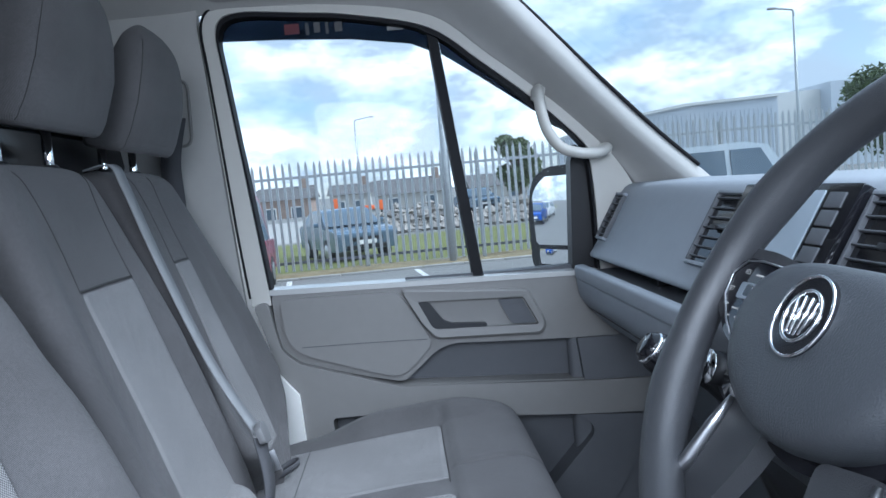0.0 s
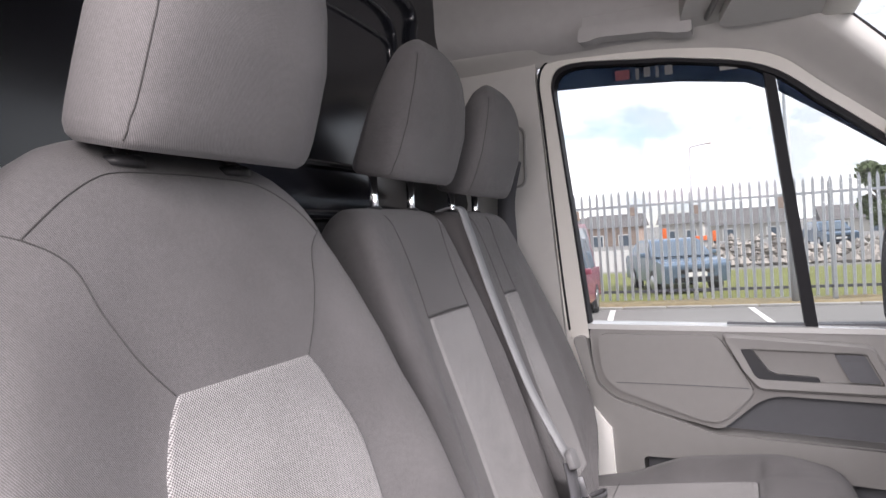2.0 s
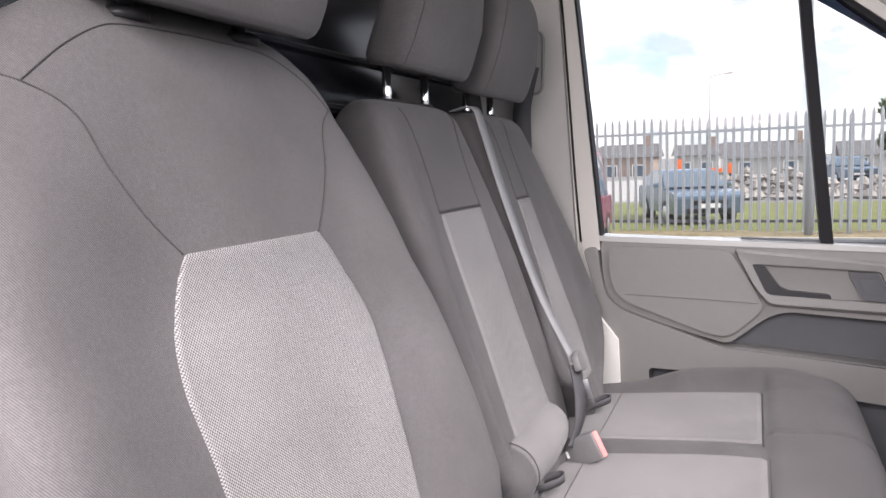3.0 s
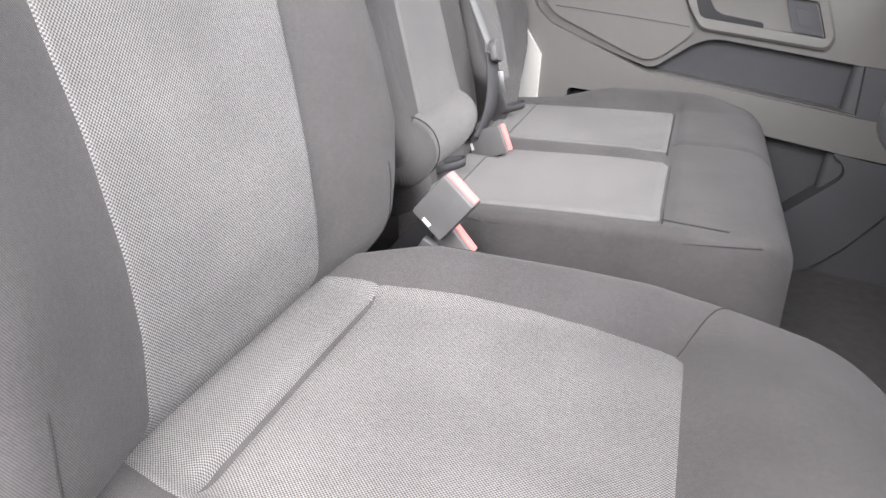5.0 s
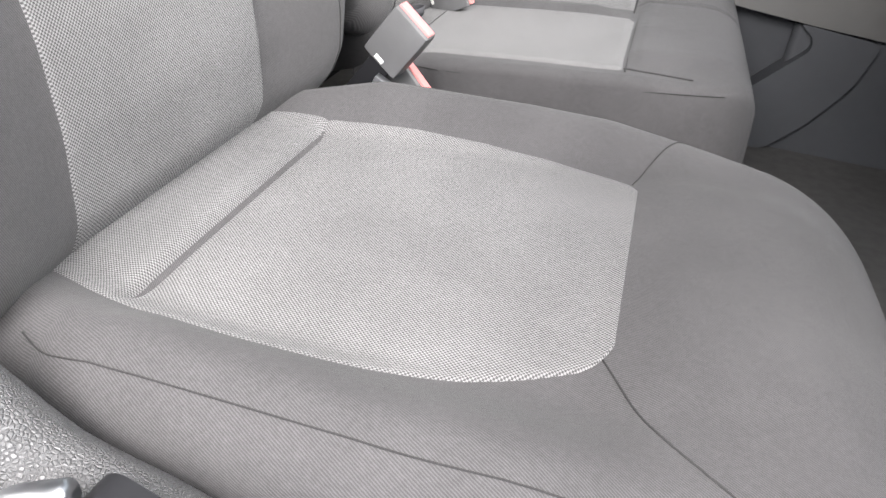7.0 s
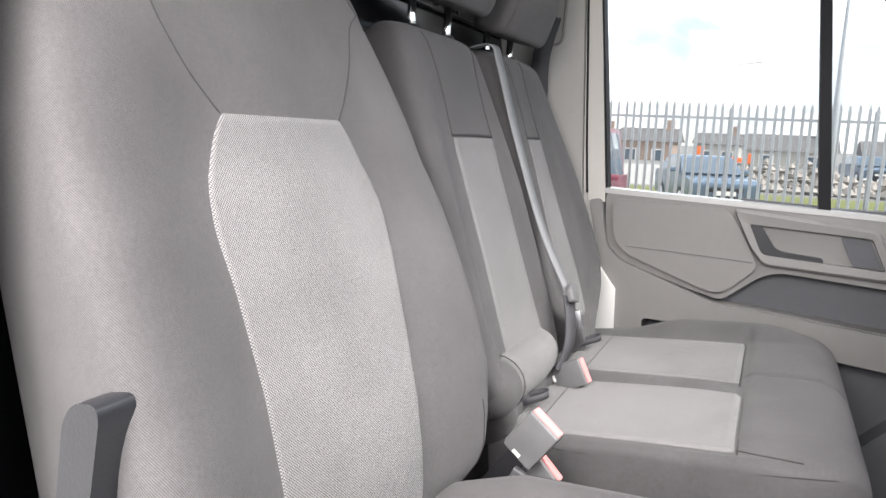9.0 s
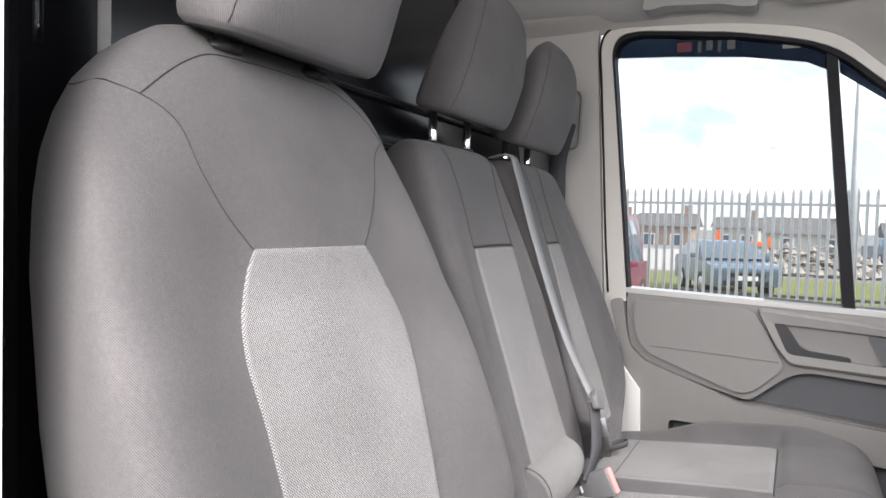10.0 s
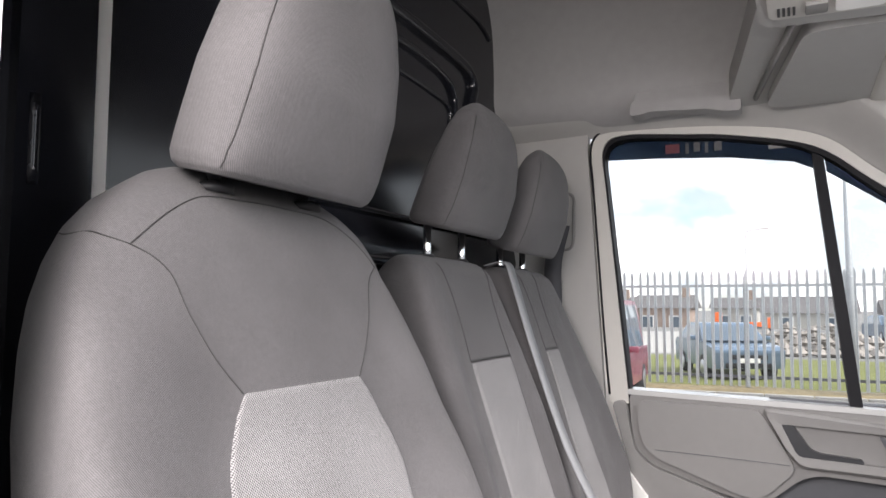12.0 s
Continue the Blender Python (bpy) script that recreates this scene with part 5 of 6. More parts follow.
def steering_wheel():
    s = thing("steering_wheel", "black leatherette steering wheel with grey hub pad", "steering wheel", at=(0.198, 0.442, 1.470))
    b = radians(32.5)
    n, u = Vector((-math.cos(b), 0, math.sin(b))), Vector((math.sin(b), 0, math.cos(b)))
    m = Matrix(((0, u.x, n.x), (1, u.y, n.y), (0, u.z, n.z)))  # columns: right across, up, towards the driver

    def P(a, c, h):
        return m @ Vector((a, c, h))

    R = 0.190
    ring = []
    for i in range(96):
        g = 2 * math.pi * i / 96
        ring.append(P(R * math.cos(g) - 0.010, -0.004 + max(R * math.sin(g), -0.176), 0.014))
    rs = [0.0175 + 0.0025 * math.exp(-((abs(((i / 96 * 360 + 180) % 360) - 180) - 28) / 12) ** 2) + 0.0025 * math.exp(-((abs(((i / 96 * 360) % 360) - 180) - 28) / 12) ** 2) for i in range(96)]
    part("rim", sweep(ring, rs, 22, closed=True, side=n), LEATHER, s, "black grained rim")

    def slab(name, poly, h0, h1, mat, label="", bev=0.004, parent=s, seg=3, dome=0.0):
        bm = bmesh.new()
        lo = [bm.verts.new(P(p[0], p[1], h0)) for p in poly]
        hi = [bm.verts.new(P(p[0], p[1], h1)) for p in poly]
        bm.faces.new(lo)
        bm.faces.new(hi[::-1])
        k = len(poly)
        for i in range(k):
            bm.faces.new((lo[i], hi[i], hi[(i + 1) % k], lo[(i + 1) % k]))
        return part(name, bm, mat, parent, label, bevel=bev, seg=seg)

    half = [(0.0, 0.039), (0.045, 0.038), (0.078, 0.030), (0.099, 0.014), (0.107, -0.008), (0.101, -0.031), (0.086, -0.052), (0.062, -0.069), (0.032, -0.081)]
    pad = [(p.x, p.y) for p in spline([(a, c, 0) for a, c in half + [(0.0, -0.086)] + [(-a, c) for a, c in half[:0:-1]] + half[:1]], 5)][:-1]
    verts, faces = [], []
    k = len(pad)
    for q, h in ((0.97, -0.008), (1.0, 0.004), (0.995, 0.012), (0.975, 0.019), (0.93, 0.025), (0.85, 0.029), (0.70, 0.032), (0.45, 0.034), (0.2, 0.035)):
        for a, c in pad:
            verts.append(P(a * q, -0.02 + (c + 0.02) * q, h))
    for i in range(8):
        for j in range(k):
            faces.append((i * k + j, (i + 1) * k + j, (i + 1) * k + (j + 1) % k, i * k + (j + 1) % k))
    faces.append(tuple(8 * k + j for j in range(k))[::-1])
    part("hub_pad", (verts, faces, None), PAD_MAT, s, "grey grained hub pad")
    slab("hub_base", [(p[0] * 1.04, p[1] * 1.05 - 0.004) for p in pad], -0.03, -0.004, GLOSS, "gloss black hub base", 0.003)

    def lettering(text, a, c, h, size, parent):
        cu = bpy.data.curves.new("lettering", "FONT")
        cu.body, cu.size, cu.align_x, cu.align_y = text, size, "CENTER", "CENTER"
        tmp = bpy.data.objects.new("lettering", cu)
        me = bpy.data.meshes.new_from_object(tmp)
        bpy.data.objects.remove(tmp)
        # seen from the driver's side, across runs to the reader's left
        for v in me.vertices:
            v.co = P(a - v.co.x, c + v.co.y, h)
        me.materials.append(CONCRETE)
        new("lettering", me).parent = parent

    for sg in (-1, 1):
        spoke = [(sg * 0.070, 0.036), (sg * 0.13, 0.044), (sg * 0.182, 0.044), (sg * 0.186, -0.012), (sg * 0.15, -0.022), (sg * 0.085, -0.055)]
        sp = slab("spoke", rounded(spoke, 0.012, 4), -0.014, 0.006, LEATHER, "black side spoke", 0.006)
        pod = rounded([(sg * 0.086, 0.030), (sg * 0.150, 0.034), (sg * 0.171, 0.018), (sg * 0.164, -0.012), (sg * 0.128, -0.034), (sg * 0.096, -0.042)], 0.010, 4)
        po = slab("switch_pod", pod, 0.004, 0.012, GLOSS, "gloss black switch pod", 0.003, sp)
        part("pod_edge", sweep([P(sg * a, c, 0.0128) for a, c in ((0.090, 0.030), (0.125, 0.032), (0.148, 0.030), (0.162, 0.018), (0.158, -0.002), (0.135, -0.022), (0.118, -0.032))], 0.0009, 6), STEEL, po, "thin silver edge")
        slab("button", rounded([(sg * 0.110, -0.002), (sg * 0.132, -0.003), (sg * 0.133, 0.011), (sg * 0.110, 0.012)], 0.003, 3), 0.012, 0.0165, STEEL, "silver rocker", 0.0015, po, 2)
        slab("button", rounded([(sg * 0.112, 0.000), (sg * 0.122, 0.000), (sg * 0.122, 0.010), (sg * 0.112, 0.010)], 0.002, 3), 0.0163, 0.0172, GLOSS, "", 0.0004, po, 2)
        for a, c, w2 in ((0.120, 0.020, 0.006), (0.150, -0.009, 0.004), (0.132, -0.011, 0.005), (0.139, -0.018, 0.004), (0.122, -0.018, 0.004), (0.112, -0.027, 0.004)):
            slab("marking", [(sg * (a - w2), c - 0.0007), (sg * (a + w2), c - 0.0007), (sg * (a + w2), c + 0.0007), (sg * (a - w2), c + 0.0007)], 0.0119, 0.0123, CONCRETE, "", 0, po)
        if sg > 0:
            lettering("RES", 0.140, 0.021, 0.0124, 0.006, po)
            lettering("SET", 0.153, 0.004, 0.0124, 0.006, po)
        low = [(sg * 0.030, -0.080), (sg * 0.086, -0.070), (sg * 0.098, -0.100), (sg * 0.104, -0.152), (sg * 0.060, -0.168), (sg * 0.036, -0.110)]
        ls = slab("lower_spoke", rounded(low, 0.010, 4), -0.014, 0.002, LEATHER, "dark lower spoke", 0.005)
        tr = sweep([P(sg * 0.086, -0.074, 0.004), P(sg * 0.091, -0.10, 0.005), P(sg * 0.097, -0.13, 0.005), P(sg * 0.104, -0.155, 0.006)], [0.0025, 0.005, 0.006, 0.005], 10)
        part("spoke_trim", tr, STEEL, ls, "satin silver spoke edge")
    cb = -0.005
    disc = [(0.0285 * math.cos(2 * math.pi * i / 40), cb + 0.0285 * math.sin(2 * math.pi * i / 40)) for i in range(40)]
    bd = slab("badge", disc, 0.028, 0.0365, GLOSS, "round black badge", 0.001)
    for r, t in ((0.028, 0.0011), (0.0175, 0.0014)):
        part("badge_ring", sweep([P(r * math.cos(2 * math.pi * i / 40), cb + r * math.sin(2 * math.pi * i / 40), 0.0368) for i in range(40)], t, 8, closed=True), CHROME, bd, "chrome ring")
    for x in (-0.010, -0.0035, 0.0035, 0.010):
        part("badge_bar", sweep([P(x * 1.15, cb + 0.0145 - abs(x) * 0.4, 0.0368), P(x * 0.7, cb - 0.0145 + abs(x) * 0.2, 0.0368)], 0.0013, 8), CHROME, bd, "plain chrome bar")
    # column and stalks behind
    part("column_shroud", sweep([P(0, 0, -0.02), P(0, -0.005, -0.09), P(0, -0.01, -0.26)], [0.055, 0.062, 0.07], 20), TRIM_DARK, s, "dark column shroud")
    for sg in (-1, 1):
        part("stalk", sweep([P(sg * 0.04, 0.0, -0.055), P(sg * 0.12, 0.005, -0.05), P(sg * 0.165, 0.012, -0.045)], [0.008, 0.007, 0.010], 10), BLACK, s, "black column stalk")


steering_wheel()


# ---- outside ----
G = -0.2
ground = tagged(part("ground", boxed((-600, -600, G - 0.5), (600, 600, G)), ASPHALT, smooth=False), "grey asphalt car park", "ground", kind="structure")


def verge():
    def strip(name, y0, y1, x0, x1, h, mat, label, seed):
        nx, ny = 90, 8
        rng = random.Random(seed)
        verts, faces = [], []
        for i in range(nx + 1):
            for k in range(ny + 1):
                edge = k in (0, ny) or i in (0, nx)
                verts.append((x0 + (x1 - x0) * i / nx, y0 + (y1 - y0) * k / ny + rng.uniform(-0.1, 0.1), G + (-0.02 if edge else h + rng.uniform(-0.03, 0.05))))
        for i in range(nx):
            for k in range(ny):
                a = i * (ny + 1) + k
                faces.append((a, a + ny + 1, a + ny + 2, a + 1))
        tagged(part(name, (verts, faces, None), mat), label, "verge", kind="structure")
    strip("verge", 16.35, 17.5, -40, 60, 0.07, DRY, "dry yellowed grass verge below the fence", 3)
    strip("lawn", 17.5, 29.5, -60, 90, 0.05, GRASS, "green rough grass behind the fence", 4)
    strip("dirt", 29.5, 60.0, -80, 120, 0.03, CONCRETE, "pale rubble-strewn yard beyond the grass", 5)
    k = thing("kerb", "weathered concrete kerb along the car park", "kerb", kind="structure")
    first = None
    for i in range(44):
        ob = new("kerb_stone", first.data) if first else part("kerb_stone", boxed((-0.45, -0.07, G - 0.05), (0.45, 0.07, G + 0.05)), CONCRETE, k, bevel=0.015)
        first = first or ob
        ob.parent = k
        ob.location = (-14 + 0.92 * i, 16.30, 0)
    for i in range(-3, 5):
        xa, xb = 0.72 + 2.8 * i, 0.10 + 2.8 * i
        bm = bmesh.new()
        vs = [bm.verts.new(p) for p in ((xa - 0.06, 11.2, G + 0.004), (xa + 0.06, 11.2, G + 0.004), (xb + 0.06, 16.15, G + 0.004), (xb - 0.06, 16.15, G + 0.004))]
        bm.faces.new(vs)
        tagged(part("parking_line", bm, LINE, smooth=False), "worn white painted parking bay line", "road marking", "parking lines", kind="structure")


verge()


def fence(y, base, x0, count, posts, label):
    f = thing("palisade_fence", label, "fence", "palisade fences", at=(0, y, base))
    prof = [(-0.034, 0.012), (-0.022, 0.0), (-0.008, 0.004), (0.008, 0.004), (0.022, 0.0), (0.034, 0.012)]
    verts, faces = [], []
    for z, s in ((0.12, 1.0), (2.52, 1.0), (2.62, 0.25)):
        for x, d in prof:
            verts.append((x * s, d - 0.012, z))
        for x, d in prof:
            verts.append((x * s, d - 0.008, z))
    for r in range(2):
        for off in (0, 6):
            for k in range(5):
                a = r * 12 + off + k
                faces.append((a, a + 1, a + 13, a + 12))
        for k in (0, 5):
            a = r * 12 + k
            faces.append((a, a + 6, a + 18, a + 12))
    me = bpy.data.meshes.new("pale")
    me.from_pydata(verts, [], faces)
    me.materials.append(GALV)
    rng = random.Random(8)
    for i in range(count):
        o = new("pale", me)
        o.parent = f
        o.location = (x0 + 0.172 * i, 0, rng.uniform(-0.012, 0.012))
        o.rotation_euler = (0, radians(rng.uniform(-0.5, 0.5)), 0)
    for z in (0.32, 2.28):
        part("rail", boxed((x0 - 0.1, 0.004, z - 0.03), (x0 + 0.172 * count, 0.05, z + 0.03)), GALV if z > 1 else TRIM_DARK, f, "horizontal steel rail")
    for i in range(posts):
        part("post", boxed((x0 - 0.05 + 2.75 * i, 0.05, -0.3), (x0 + 0.05 + 2.75 * i, 0.11, 2.5)), GALV, f, "steel fence post")


fence(17.0, G, -12.0, 99, 7, "galvanised steel palisade fence with pointed pales behind the verge")
fence(17.6, G + 0.22, 5.1, 150, 10, "galvanised steel palisade fence standing on a low bank")
tagged(part("bank_wall", boxed((4.9, 17.45, G), (32.0, 17.85, G + 0.30)), CONCRETE, bevel=0.04), "low concrete bank wall under the fence", "wall", kind="structure")


def pole(x, y, h, arm, label, r=0.07):
    p = thing("street_lamp", label, "street lamp", at=(x, y, G))
    part("column", sweep([(0, 0, 0), (0, 0, h * 0.35), (0, 0, h - 0.4)], [r, r * 0.8, r * 0.55], 12), GALV, p, "grey steel column")
    if arm:
        part("arm", sweep(spline([(0, 0, h - 0.4), (arm * 0.05, 0, h - 0.08), (arm * 0.4, 0, h), (arm, 0, h + 0.08)], 6), r * 0.5, 8), GALV, p, "curved arm")
        part("lantern", boxed((min(arm, arm * 1.45), -0.1, h + 0.03), (max(arm, arm * 1.45), 0.1, h + 0.14)), CONCRETE, p, "flat lantern", bevel=0.03)


pole(-2.75, 50.0, 6.75, 0.95, "tall grey street lamp beyond the yard", 0.09)
pole(22.4, 40.0, 9.7, -1.0, "tall grey street lamp behind the fence", 0.12)
pole(0.97, 16.6, 6.5, 0, "slim grey pole beside the fence", 0.085)
pole(-1.2, 70.0, 5.0, 0, "far thin grey mast beyond the houses", 0.06)


def car(at, turn, paint, label, L=4.2, W=1.76, H=1.45, group="", estate=0.0):
    c = thing("car", label, "car", group, at=at)
    c.rotation_euler = (0, 0, radians(turn))
    h = L / 2
    prof = [(-h, 0.32), (-h - 0.03, 0.60), (-h + 0.05, 0.82), (-h + 0.95, 0.92), (-h + 1.0, 0.95), (h - 0.5 - 0.2 * (1 - estate), 0.97), (h - 0.05, 0.93), (h, 0.62), (h - 0.04, 0.32)]
    sm = [(p.x, p.y) for p in spline([(a, b, 0) for a, b in prof], 4)]
    part("body", prism(sm, "y", -W / 2, W / 2), paint, c, bevel=0.07, seg=3)
    green = [(-h + 0.92, 0.90), (-h + 1.62, H - 0.06), (-h + 1.95, H), (h - 0.95 + 0.4 * estate, H - 0.02), (h - 0.55 + 0.3 * estate, H - 0.12), (h - 0.12, 0.93)]
    bm = prism(green, "y", -W / 2 + 0.06, W / 2 - 0.06)
    for v in bm.verts:
        t = max(0, (v.co.z - 0.92) / (H - 0.92))
        v.co.y *= 1 - 0.17 * t
    part("cabin", bm, paint, c, bevel=0.05, seg=3)
    ws = [(-h + 0.985, 0.955), (-h + 1.60, H - 0.10)]
    bm = bmesh.new()
    y0, y1 = W / 2 - 0.16, (W / 2 - 0.10) * 0.83
    vs = [bm.verts.new(p) for p in ((ws[0][0] - 0.03, -y0, ws[0][1] + 0.01), (ws[0][0] - 0.03, y0, ws[0][1] + 0.01), (ws[1][0] - 0.03, y1, ws[1][1] + 0.01), (ws[1][0] - 0.03, -y1, ws[1][1] + 0.01))]
    bm.faces.new(vs)
    r = bmesh.ops.extrude_face_region(bm, geom=bm.faces[:])
    bmesh.ops.translate(bm, verts=[v for v in r["geom"] if isinstance(v, bmesh.types.BMVert)], vec=(0.05, 0, -0.02))
    part("windscreen", bm, CAR_GLASS, c, "dark windscreen")
    for s in (-1, 1):
        for xa, xb, xc, xd in ((-h + 1.22, -h + 1.74, h - 2.0, h - 2.0), (h - 1.92, h - 1.92, h - 1.0 + 0.35 * estate, h - 0.62 + 0.25 * estate)):
            bm = bmesh.new()
            lo, hi = (W / 2 - 0.065) * s, (W / 2 - 0.06) * 0.855 * s
            vs = [bm.verts.new(p) for p in ((xa, lo, 0.98), (xd, lo, 0.98), (xc, hi, H - 0.10), (xb, hi, H - 0.10))]
            bm.faces.new(vs)
            r = bmesh.ops.extrude_face_region(bm, geom=bm.faces[:])
            bmesh.ops.translate(bm, verts=[v for v in r["geom"] if isinstance(v, bmesh.types.BMVert)], vec=(0, 0.012 * s, 0.002))
            part("side_window", bm, CAR_GLASS, c, "dark side window")
        for xw in (-h + 0.80, h - 0.78):
            t = part("wheel", sweep([(xw, s * (W / 2 - 0.20), 0.31), (xw, s * (W / 2 + 0.012), 0.31)], 0.31, 24), TYRE, c, "black tyre")
            part("rim", sweep([(xw, s * (W / 2 + 0.010), 0.31), (xw, s * (W / 2 + 0.022), 0.31)], [0.20, 0.18], 18), STEEL, t, "alloy rim")
        part("headlight", boxed((-h - 0.035, s * (W / 2 - 0.24) - 0.16, 0.64), (-h + 0.10, s * (W / 2 - 0.24) + 0.16, 0.77)), CHROME, c, "clear headlight", bevel=0.03)
        part("door_mirror", boxed((-h + 1.30, s * (W / 2 + 0.08) - 0.09, 0.96), (-h + 1.40, s * (W / 2 + 0.08) + 0.09, 1.08)), paint, c, bevel=0.03)
    part("grille", boxed((-h - 0.05, -0.45, 0.55), (-h + 0.03, 0.45, 0.66)), BLACK, c, "black grille", bevel=0.01)
    part("lower_grille", boxed((-h - 0.045, -0.55, 0.34), (-h + 0.03, 0.55, 0.46)), BLACK, c, "black lower intake", bevel=0.01)
    part("number_plate", boxed((-h - 0.065, -0.26, 0.47), (-h - 0.03, 0.26, 0.58)), WHITE, c, "blank white plate")
    return c


car((-1.75, 20.8, G), 112, CAR_BLUE, "blue-grey hatchback car parked behind the fence", 3.5, 1.72, 1.42)
car((-3.80, 14.4, G), 94, CAR_RED, "dark red people carrier parked in a bay", 4.3, 1.85, 1.95, estate=1.0)
car((4.85, 11.2, G), 180, CAR_FADED, "pale silver high-roofed car parked ahead of the van", 4.2, 1.8, 2.02, estate=1.0)
car((-16.0, 9.6, G), 172, CAR_VIVID, "bright blue hatchback parked in the car park", 4.0, 1.72, 1.5)
car((-22.0, 10.5, G), 178, CAR_WHITE, "white estate car parked in the car park", 4.5, 1.8, 1.6, estate=1.0)
car((-23.0, 13.5, G), 178, CAR_SILVER, "silver car parked in the car park", 4.3, 1.75, 1.45)
for i, (x, m, lab) in enumerate(((6.3, CAR_SILVER, "silver car parked in the far yard"), (8.9, CAR_RED, "red car parked in the far yard"), (11.6, CAR_WHITE, "white car parked in the far yard"), (3.4, CAR_BLUE, "grey car parked in the far yard"), (-7.6, CAR_WHITE, "white car parked in the far yard"), (-10.2, CAR_RED, "red car parked in the far yard"))):
    car((x * 1.35, 44.5 + 1.5 * (i % 2), G), 80 + 7 * i, m, lab, 4.2, 1.75, 1.45, "far yard cars")


def rubble():
    rng = random.Random(21)
    verts, faces = [], []
    for _ in range(1500):
        x, y = rng.uniform(-3.5, 13.0), rng.uniform(30.0, 35.5)
        hgt = 1.25 * math.exp(-((y - 33.0) / 1.5) ** 2) * (0.65 + 0.35 * math.sin(x * 1.1 + 1))
        s = rng.uniform(0.08, 0.30)
        c = Vector((x, y, G + rng.uniform(0, max(0.05, hgt)) + s * 0.4))
        k = len(verts)
        for dx, dy, dz in ((1, 0, 0), (-1, 0, 0), (0, 1, 0), (0, -1, 0), (0, 0, 1), (0, 0, -1)):
            verts.append(c + Vector((dx, dy, dz * 0.8)) * s * rng.uniform(0.7, 1.3))
        for f in ((0, 2, 4), (2, 1, 4), (1, 3, 4), (3, 0, 4), (2, 0, 5), (1, 2, 5), (3, 1, 5), (0, 3, 5)):
            faces.append(tuple(k + q for q in f))
    tagged(part("rubble", (verts, faces, None), STONE, smooth=False), "heap of pale broken stones in the yard", "rubble", kind="stuff")


rubble()


def house(x, y, w, d, h, wall, label, roof_h=2.2):
    o = thing("house", label, "house", "far houses", at=(x, y, G - 1.1))
    part("wall", boxed((0, 0, 0), (w, d, h)), wall, o)
    part("roof", prism([(-0.3, h), (d + 0.3, h), (d * 0.5, h + roof_h)], "x", -0.3, w + 0.3), SLATE, o, "dark slate roof", smooth=False)
    part("chimney", boxed((w * 0.8, d * 0.4, h + roof_h * 0.4), (w * 0.8 + 0.7, d * 0.4 + 0.6, h + roof_h + 0.8)), BRICK, o)
    n = max(2, int(w / 2.6))
    for i in range(n):
        for z in ((1.0, 3.6) if h > 4.4 else (1.0,)):
            xx = (i + 0.5) * w / n
            wd = part("window", boxed((xx - 0.6, -0.06, z), (xx + 0.6, 0.02, z + 1.2)), WHITE, o, "white window frame")
            part("pane", boxed((xx - 0.5, -0.075, z + 0.1), (xx + 0.5, -0.055, z + 1.1)), CAR_GLASS, wd)


house(-14.2, 72.0, 5.2, 7.0, 2.9, BRICK, "low brown-brick house beyond the yard", 1.3)
house(-2.6, 70.0, 7.2, 8.0, 2.5, RENDER_WALL, "pale rendered bungalow with a dark roof", 1.5)
house(-8.2, 84.0, 4.5, 7.0, 2.9, RENDER_WALL, "small pale rendered house beyond the yard", 1.2)
house(7.5, 78.0, 9.0, 8.0, 2.4, RENDER_WALL, "long pale bungalow beyond the yard", 1.4)
house(-24.0, 80.0, 8.0, 8.0, 2.8, RENDER_WALL, "pale rendered house beyond the yard", 1.4)


def warehouse():
    w = thing("warehouse", "large grey clad warehouse with a shallow roof", "warehouse", at=(0, 0, G))
    pts = [(24, 0), (41.5, 0), (41.5, 8.15), (31, 7.9), (24, 7.0)]
    part("wall", prism(pts, "y", 78, 110), CLAD, w, "ribbed blue-grey cladding", smooth=False)
    for i in range(34):
        part("rib", boxed((24.3 + 0.5 * i, 77.93, 0.0), (24.36 + 0.5 * i, 78.0, 7.0)), CLAD, w)
    part("roof_edge", prism([(23.8, 6.9), (31, 7.85), (41.7, 8.1), (41.7, 8.4), (31, 8.15), (23.8, 7.2)], "y", 77.7, 110.2), CLAD_PALE, w, "pale roof edge", smooth=False)
    o = thing("warehouse", "pale cream clad warehouse beside the grey one", "warehouse", at=(0, 0, G))
    part("wall", boxed((41.8, 80, 0), (47.5, 110, 8.6)), CLAD_PALE, o, smooth=False)
    part("wall", boxed((47.51, 78, 0), (75, 110, 9.2)), CLAD, o, smooth=False)


warehouse()


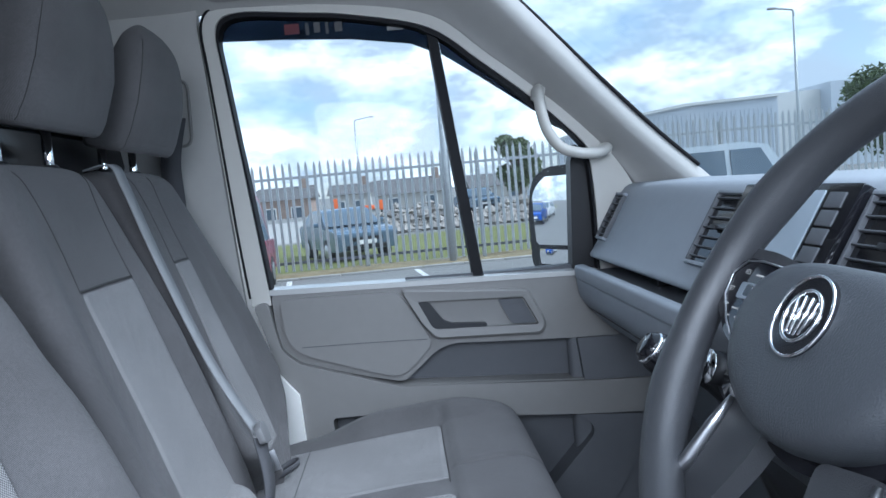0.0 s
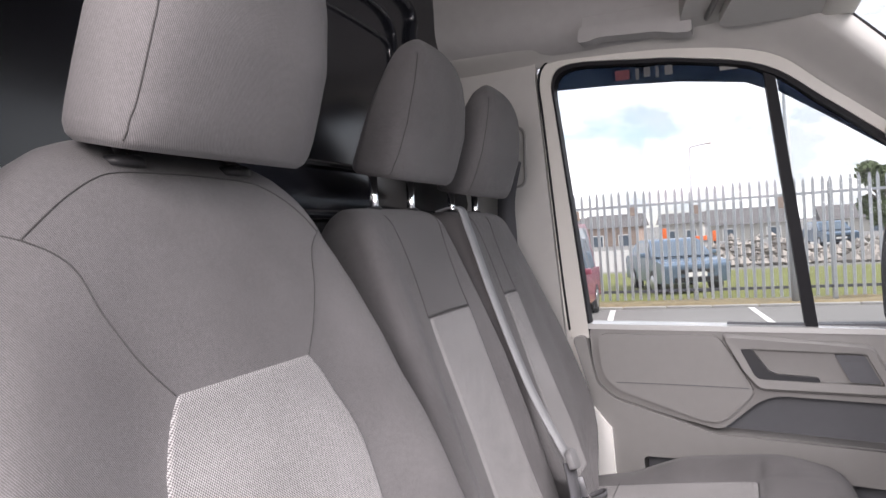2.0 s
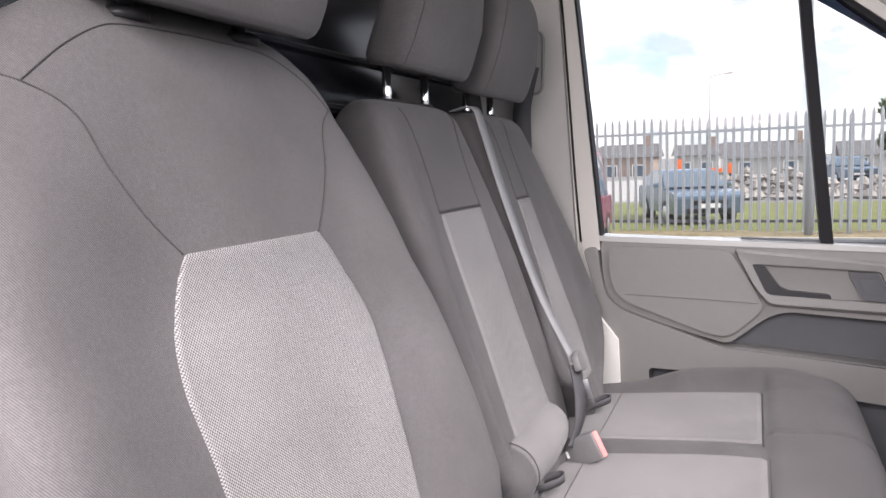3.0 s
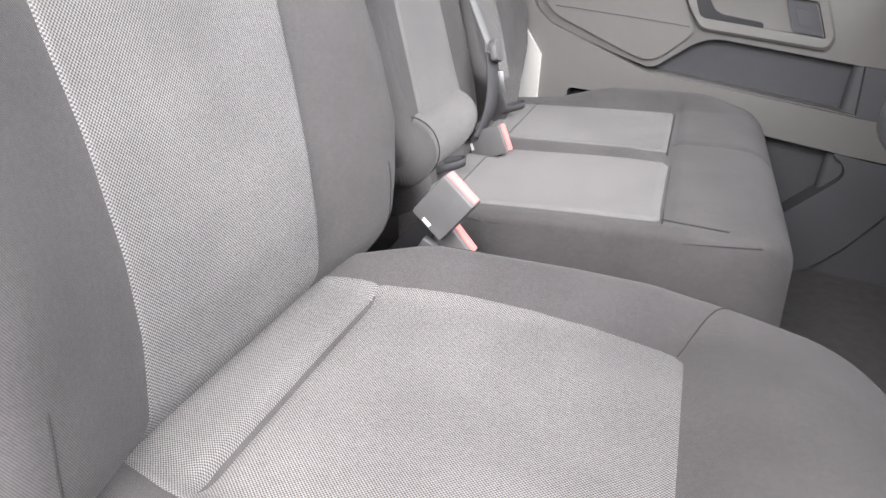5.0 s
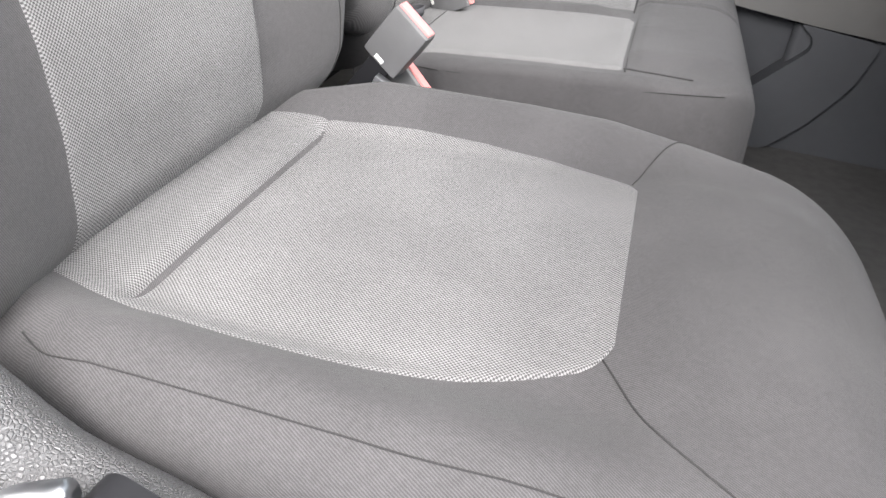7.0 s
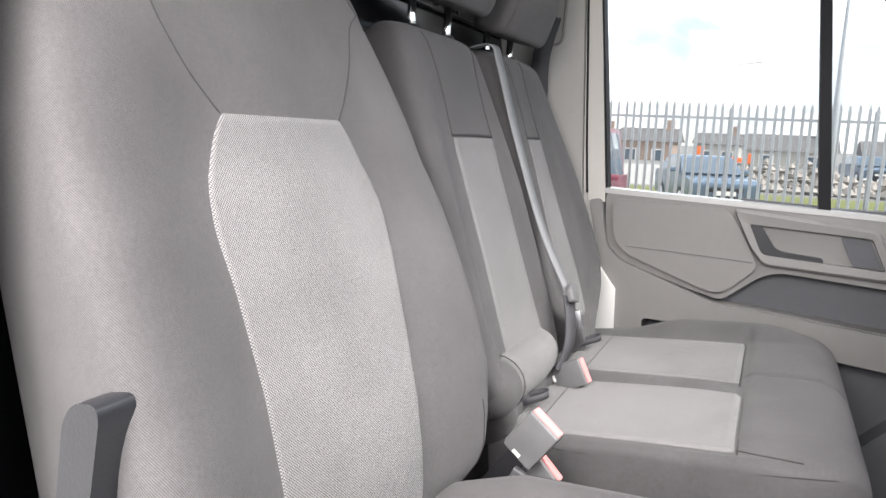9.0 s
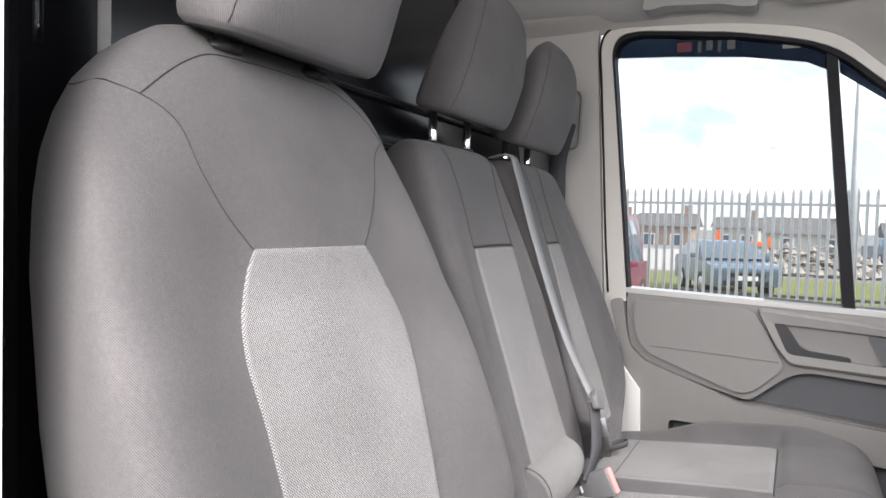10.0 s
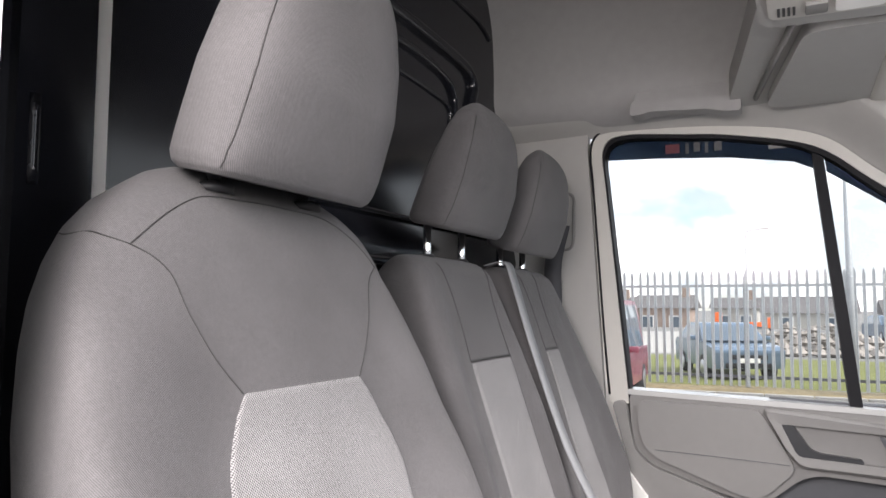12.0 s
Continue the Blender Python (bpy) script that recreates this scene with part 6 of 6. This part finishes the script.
def tree(x, y, h, r, label, seed):
    t = thing("tree", label, "tree", at=(x, y, G))
    rng = random.Random(seed)
    part("trunk", sweep([(0, 0, 0), (0.08, 0.05, h * 0.35), (0.0, 0.1, h * 0.62)], [0.26, 0.18, 0.07], 10), BARK, t)
    for i in range(6):
        a = i * 1.05 + rng.uniform(0, 0.5)
        part("limb", sweep([(0.05, 0.05, h * (0.3 + 0.05 * i)), (math.cos(a) * r * 0.4, math.sin(a) * r * 0.4, h * (0.45 + 0.05 * i)), (math.cos(a) * r * 0.75, math.sin(a) * r * 0.75, h * (0.55 + 0.05 * i))], [0.09, 0.06, 0.02], 7), BARK, t)
    lobes = [(rng.uniform(-0.6, 0.6) * r, rng.uniform(-0.6, 0.6) * r, h * rng.uniform(0.38, 0.86), r * rng.uniform(0.32, 0.55)) for _ in range(13)]
    verts, faces = [], []
    for _ in range(max(5200, int(1300 * r * r))):
        lx, ly, lz, lr = rng.choice(lobes)
        d = Vector((rng.gauss(0, 1), rng.gauss(0, 1), rng.gauss(0, 1))).normalized() * lr * rng.uniform(0.55, 1.08)
        c = Vector((lx, ly, lz)) + d
        u = Vector((rng.gauss(0, 1), rng.gauss(0, 1), rng.gauss(0, 1))).normalized()
        v = u.cross(Vector((rng.gauss(0, 1), rng.gauss(0, 1), rng.gauss(0, 1)))).normalized()
        s = rng.uniform(0.10, 0.24)
        k = len(verts)
        verts += [c - u * s, c + v * s * 0.5, c + u * s, c - v * s * 0.5]
        faces.append((k, k + 1, k + 2, k + 3))
    part("crown", (verts, faces, None), LEAF, t, "dense dark green foliage", smooth=False)


tree(6.85, 42.0, 4.5, 1.25, "dark green bushy tree beyond the fence", 5)
tree(30.3, 41.5, 6.6, 4.4, "large dark green tree beside the warehouse", 6)


def barriers():
    for x, y, w, z0, z1 in ((-3.25, 36.0, 0.16, 0.95, 1.62), (-1.79, 38.0, 0.28, 0.92, 1.14), (-1.15, 38.0, 0.10, 0.86, 1.36)):
        b = thing("work_barrier", "bright orange plastic work barrier in the yard", "barrier", "work barriers", at=(x, y, G))
        part("panel", boxed((-w, -0.05, z0), (w, 0.05, z1)), ORANGE, b, bevel=0.03)
        part("foot", boxed((-0.25, -0.3, 0.0), (0.25, 0.3, 0.12)), BLACK, b, bevel=0.02)
        part("leg", boxed((-0.05, -0.04, 0.1), (0.05, 0.04, z0 + 0.03)), BLACK, b)
    for i, (x, w, h) in enumerate(((-19.5, 2.4, 2.2), (-12.5, 1.8, 1.7))):
        v = thing("van", "white panel van parked in the far yard", "van", "far vans", at=(x, 44.0 + i, G))
        part("body", prism(rounded([(-w, 0.35), (w, 0.35), (w, 1.2), (w - 0.5, 1.3), (w - 0.9, h - 0.1), (-w, h)], 0.12, 3), "y", -0.95, 0.95), CAR_WHITE, v, bevel=0.05)
        part("side_window", boxed((w - 1.5, -0.965, 1.35), (w - 0.95, -0.94, 2.0)), CAR_GLASS, v)
        for q in (-w + 0.8, w - 0.8):
            part("wheel", sweep([(q, -0.98, 0.34), (q, -0.75, 0.34)], 0.34, 18), TYRE, v)


barriers()
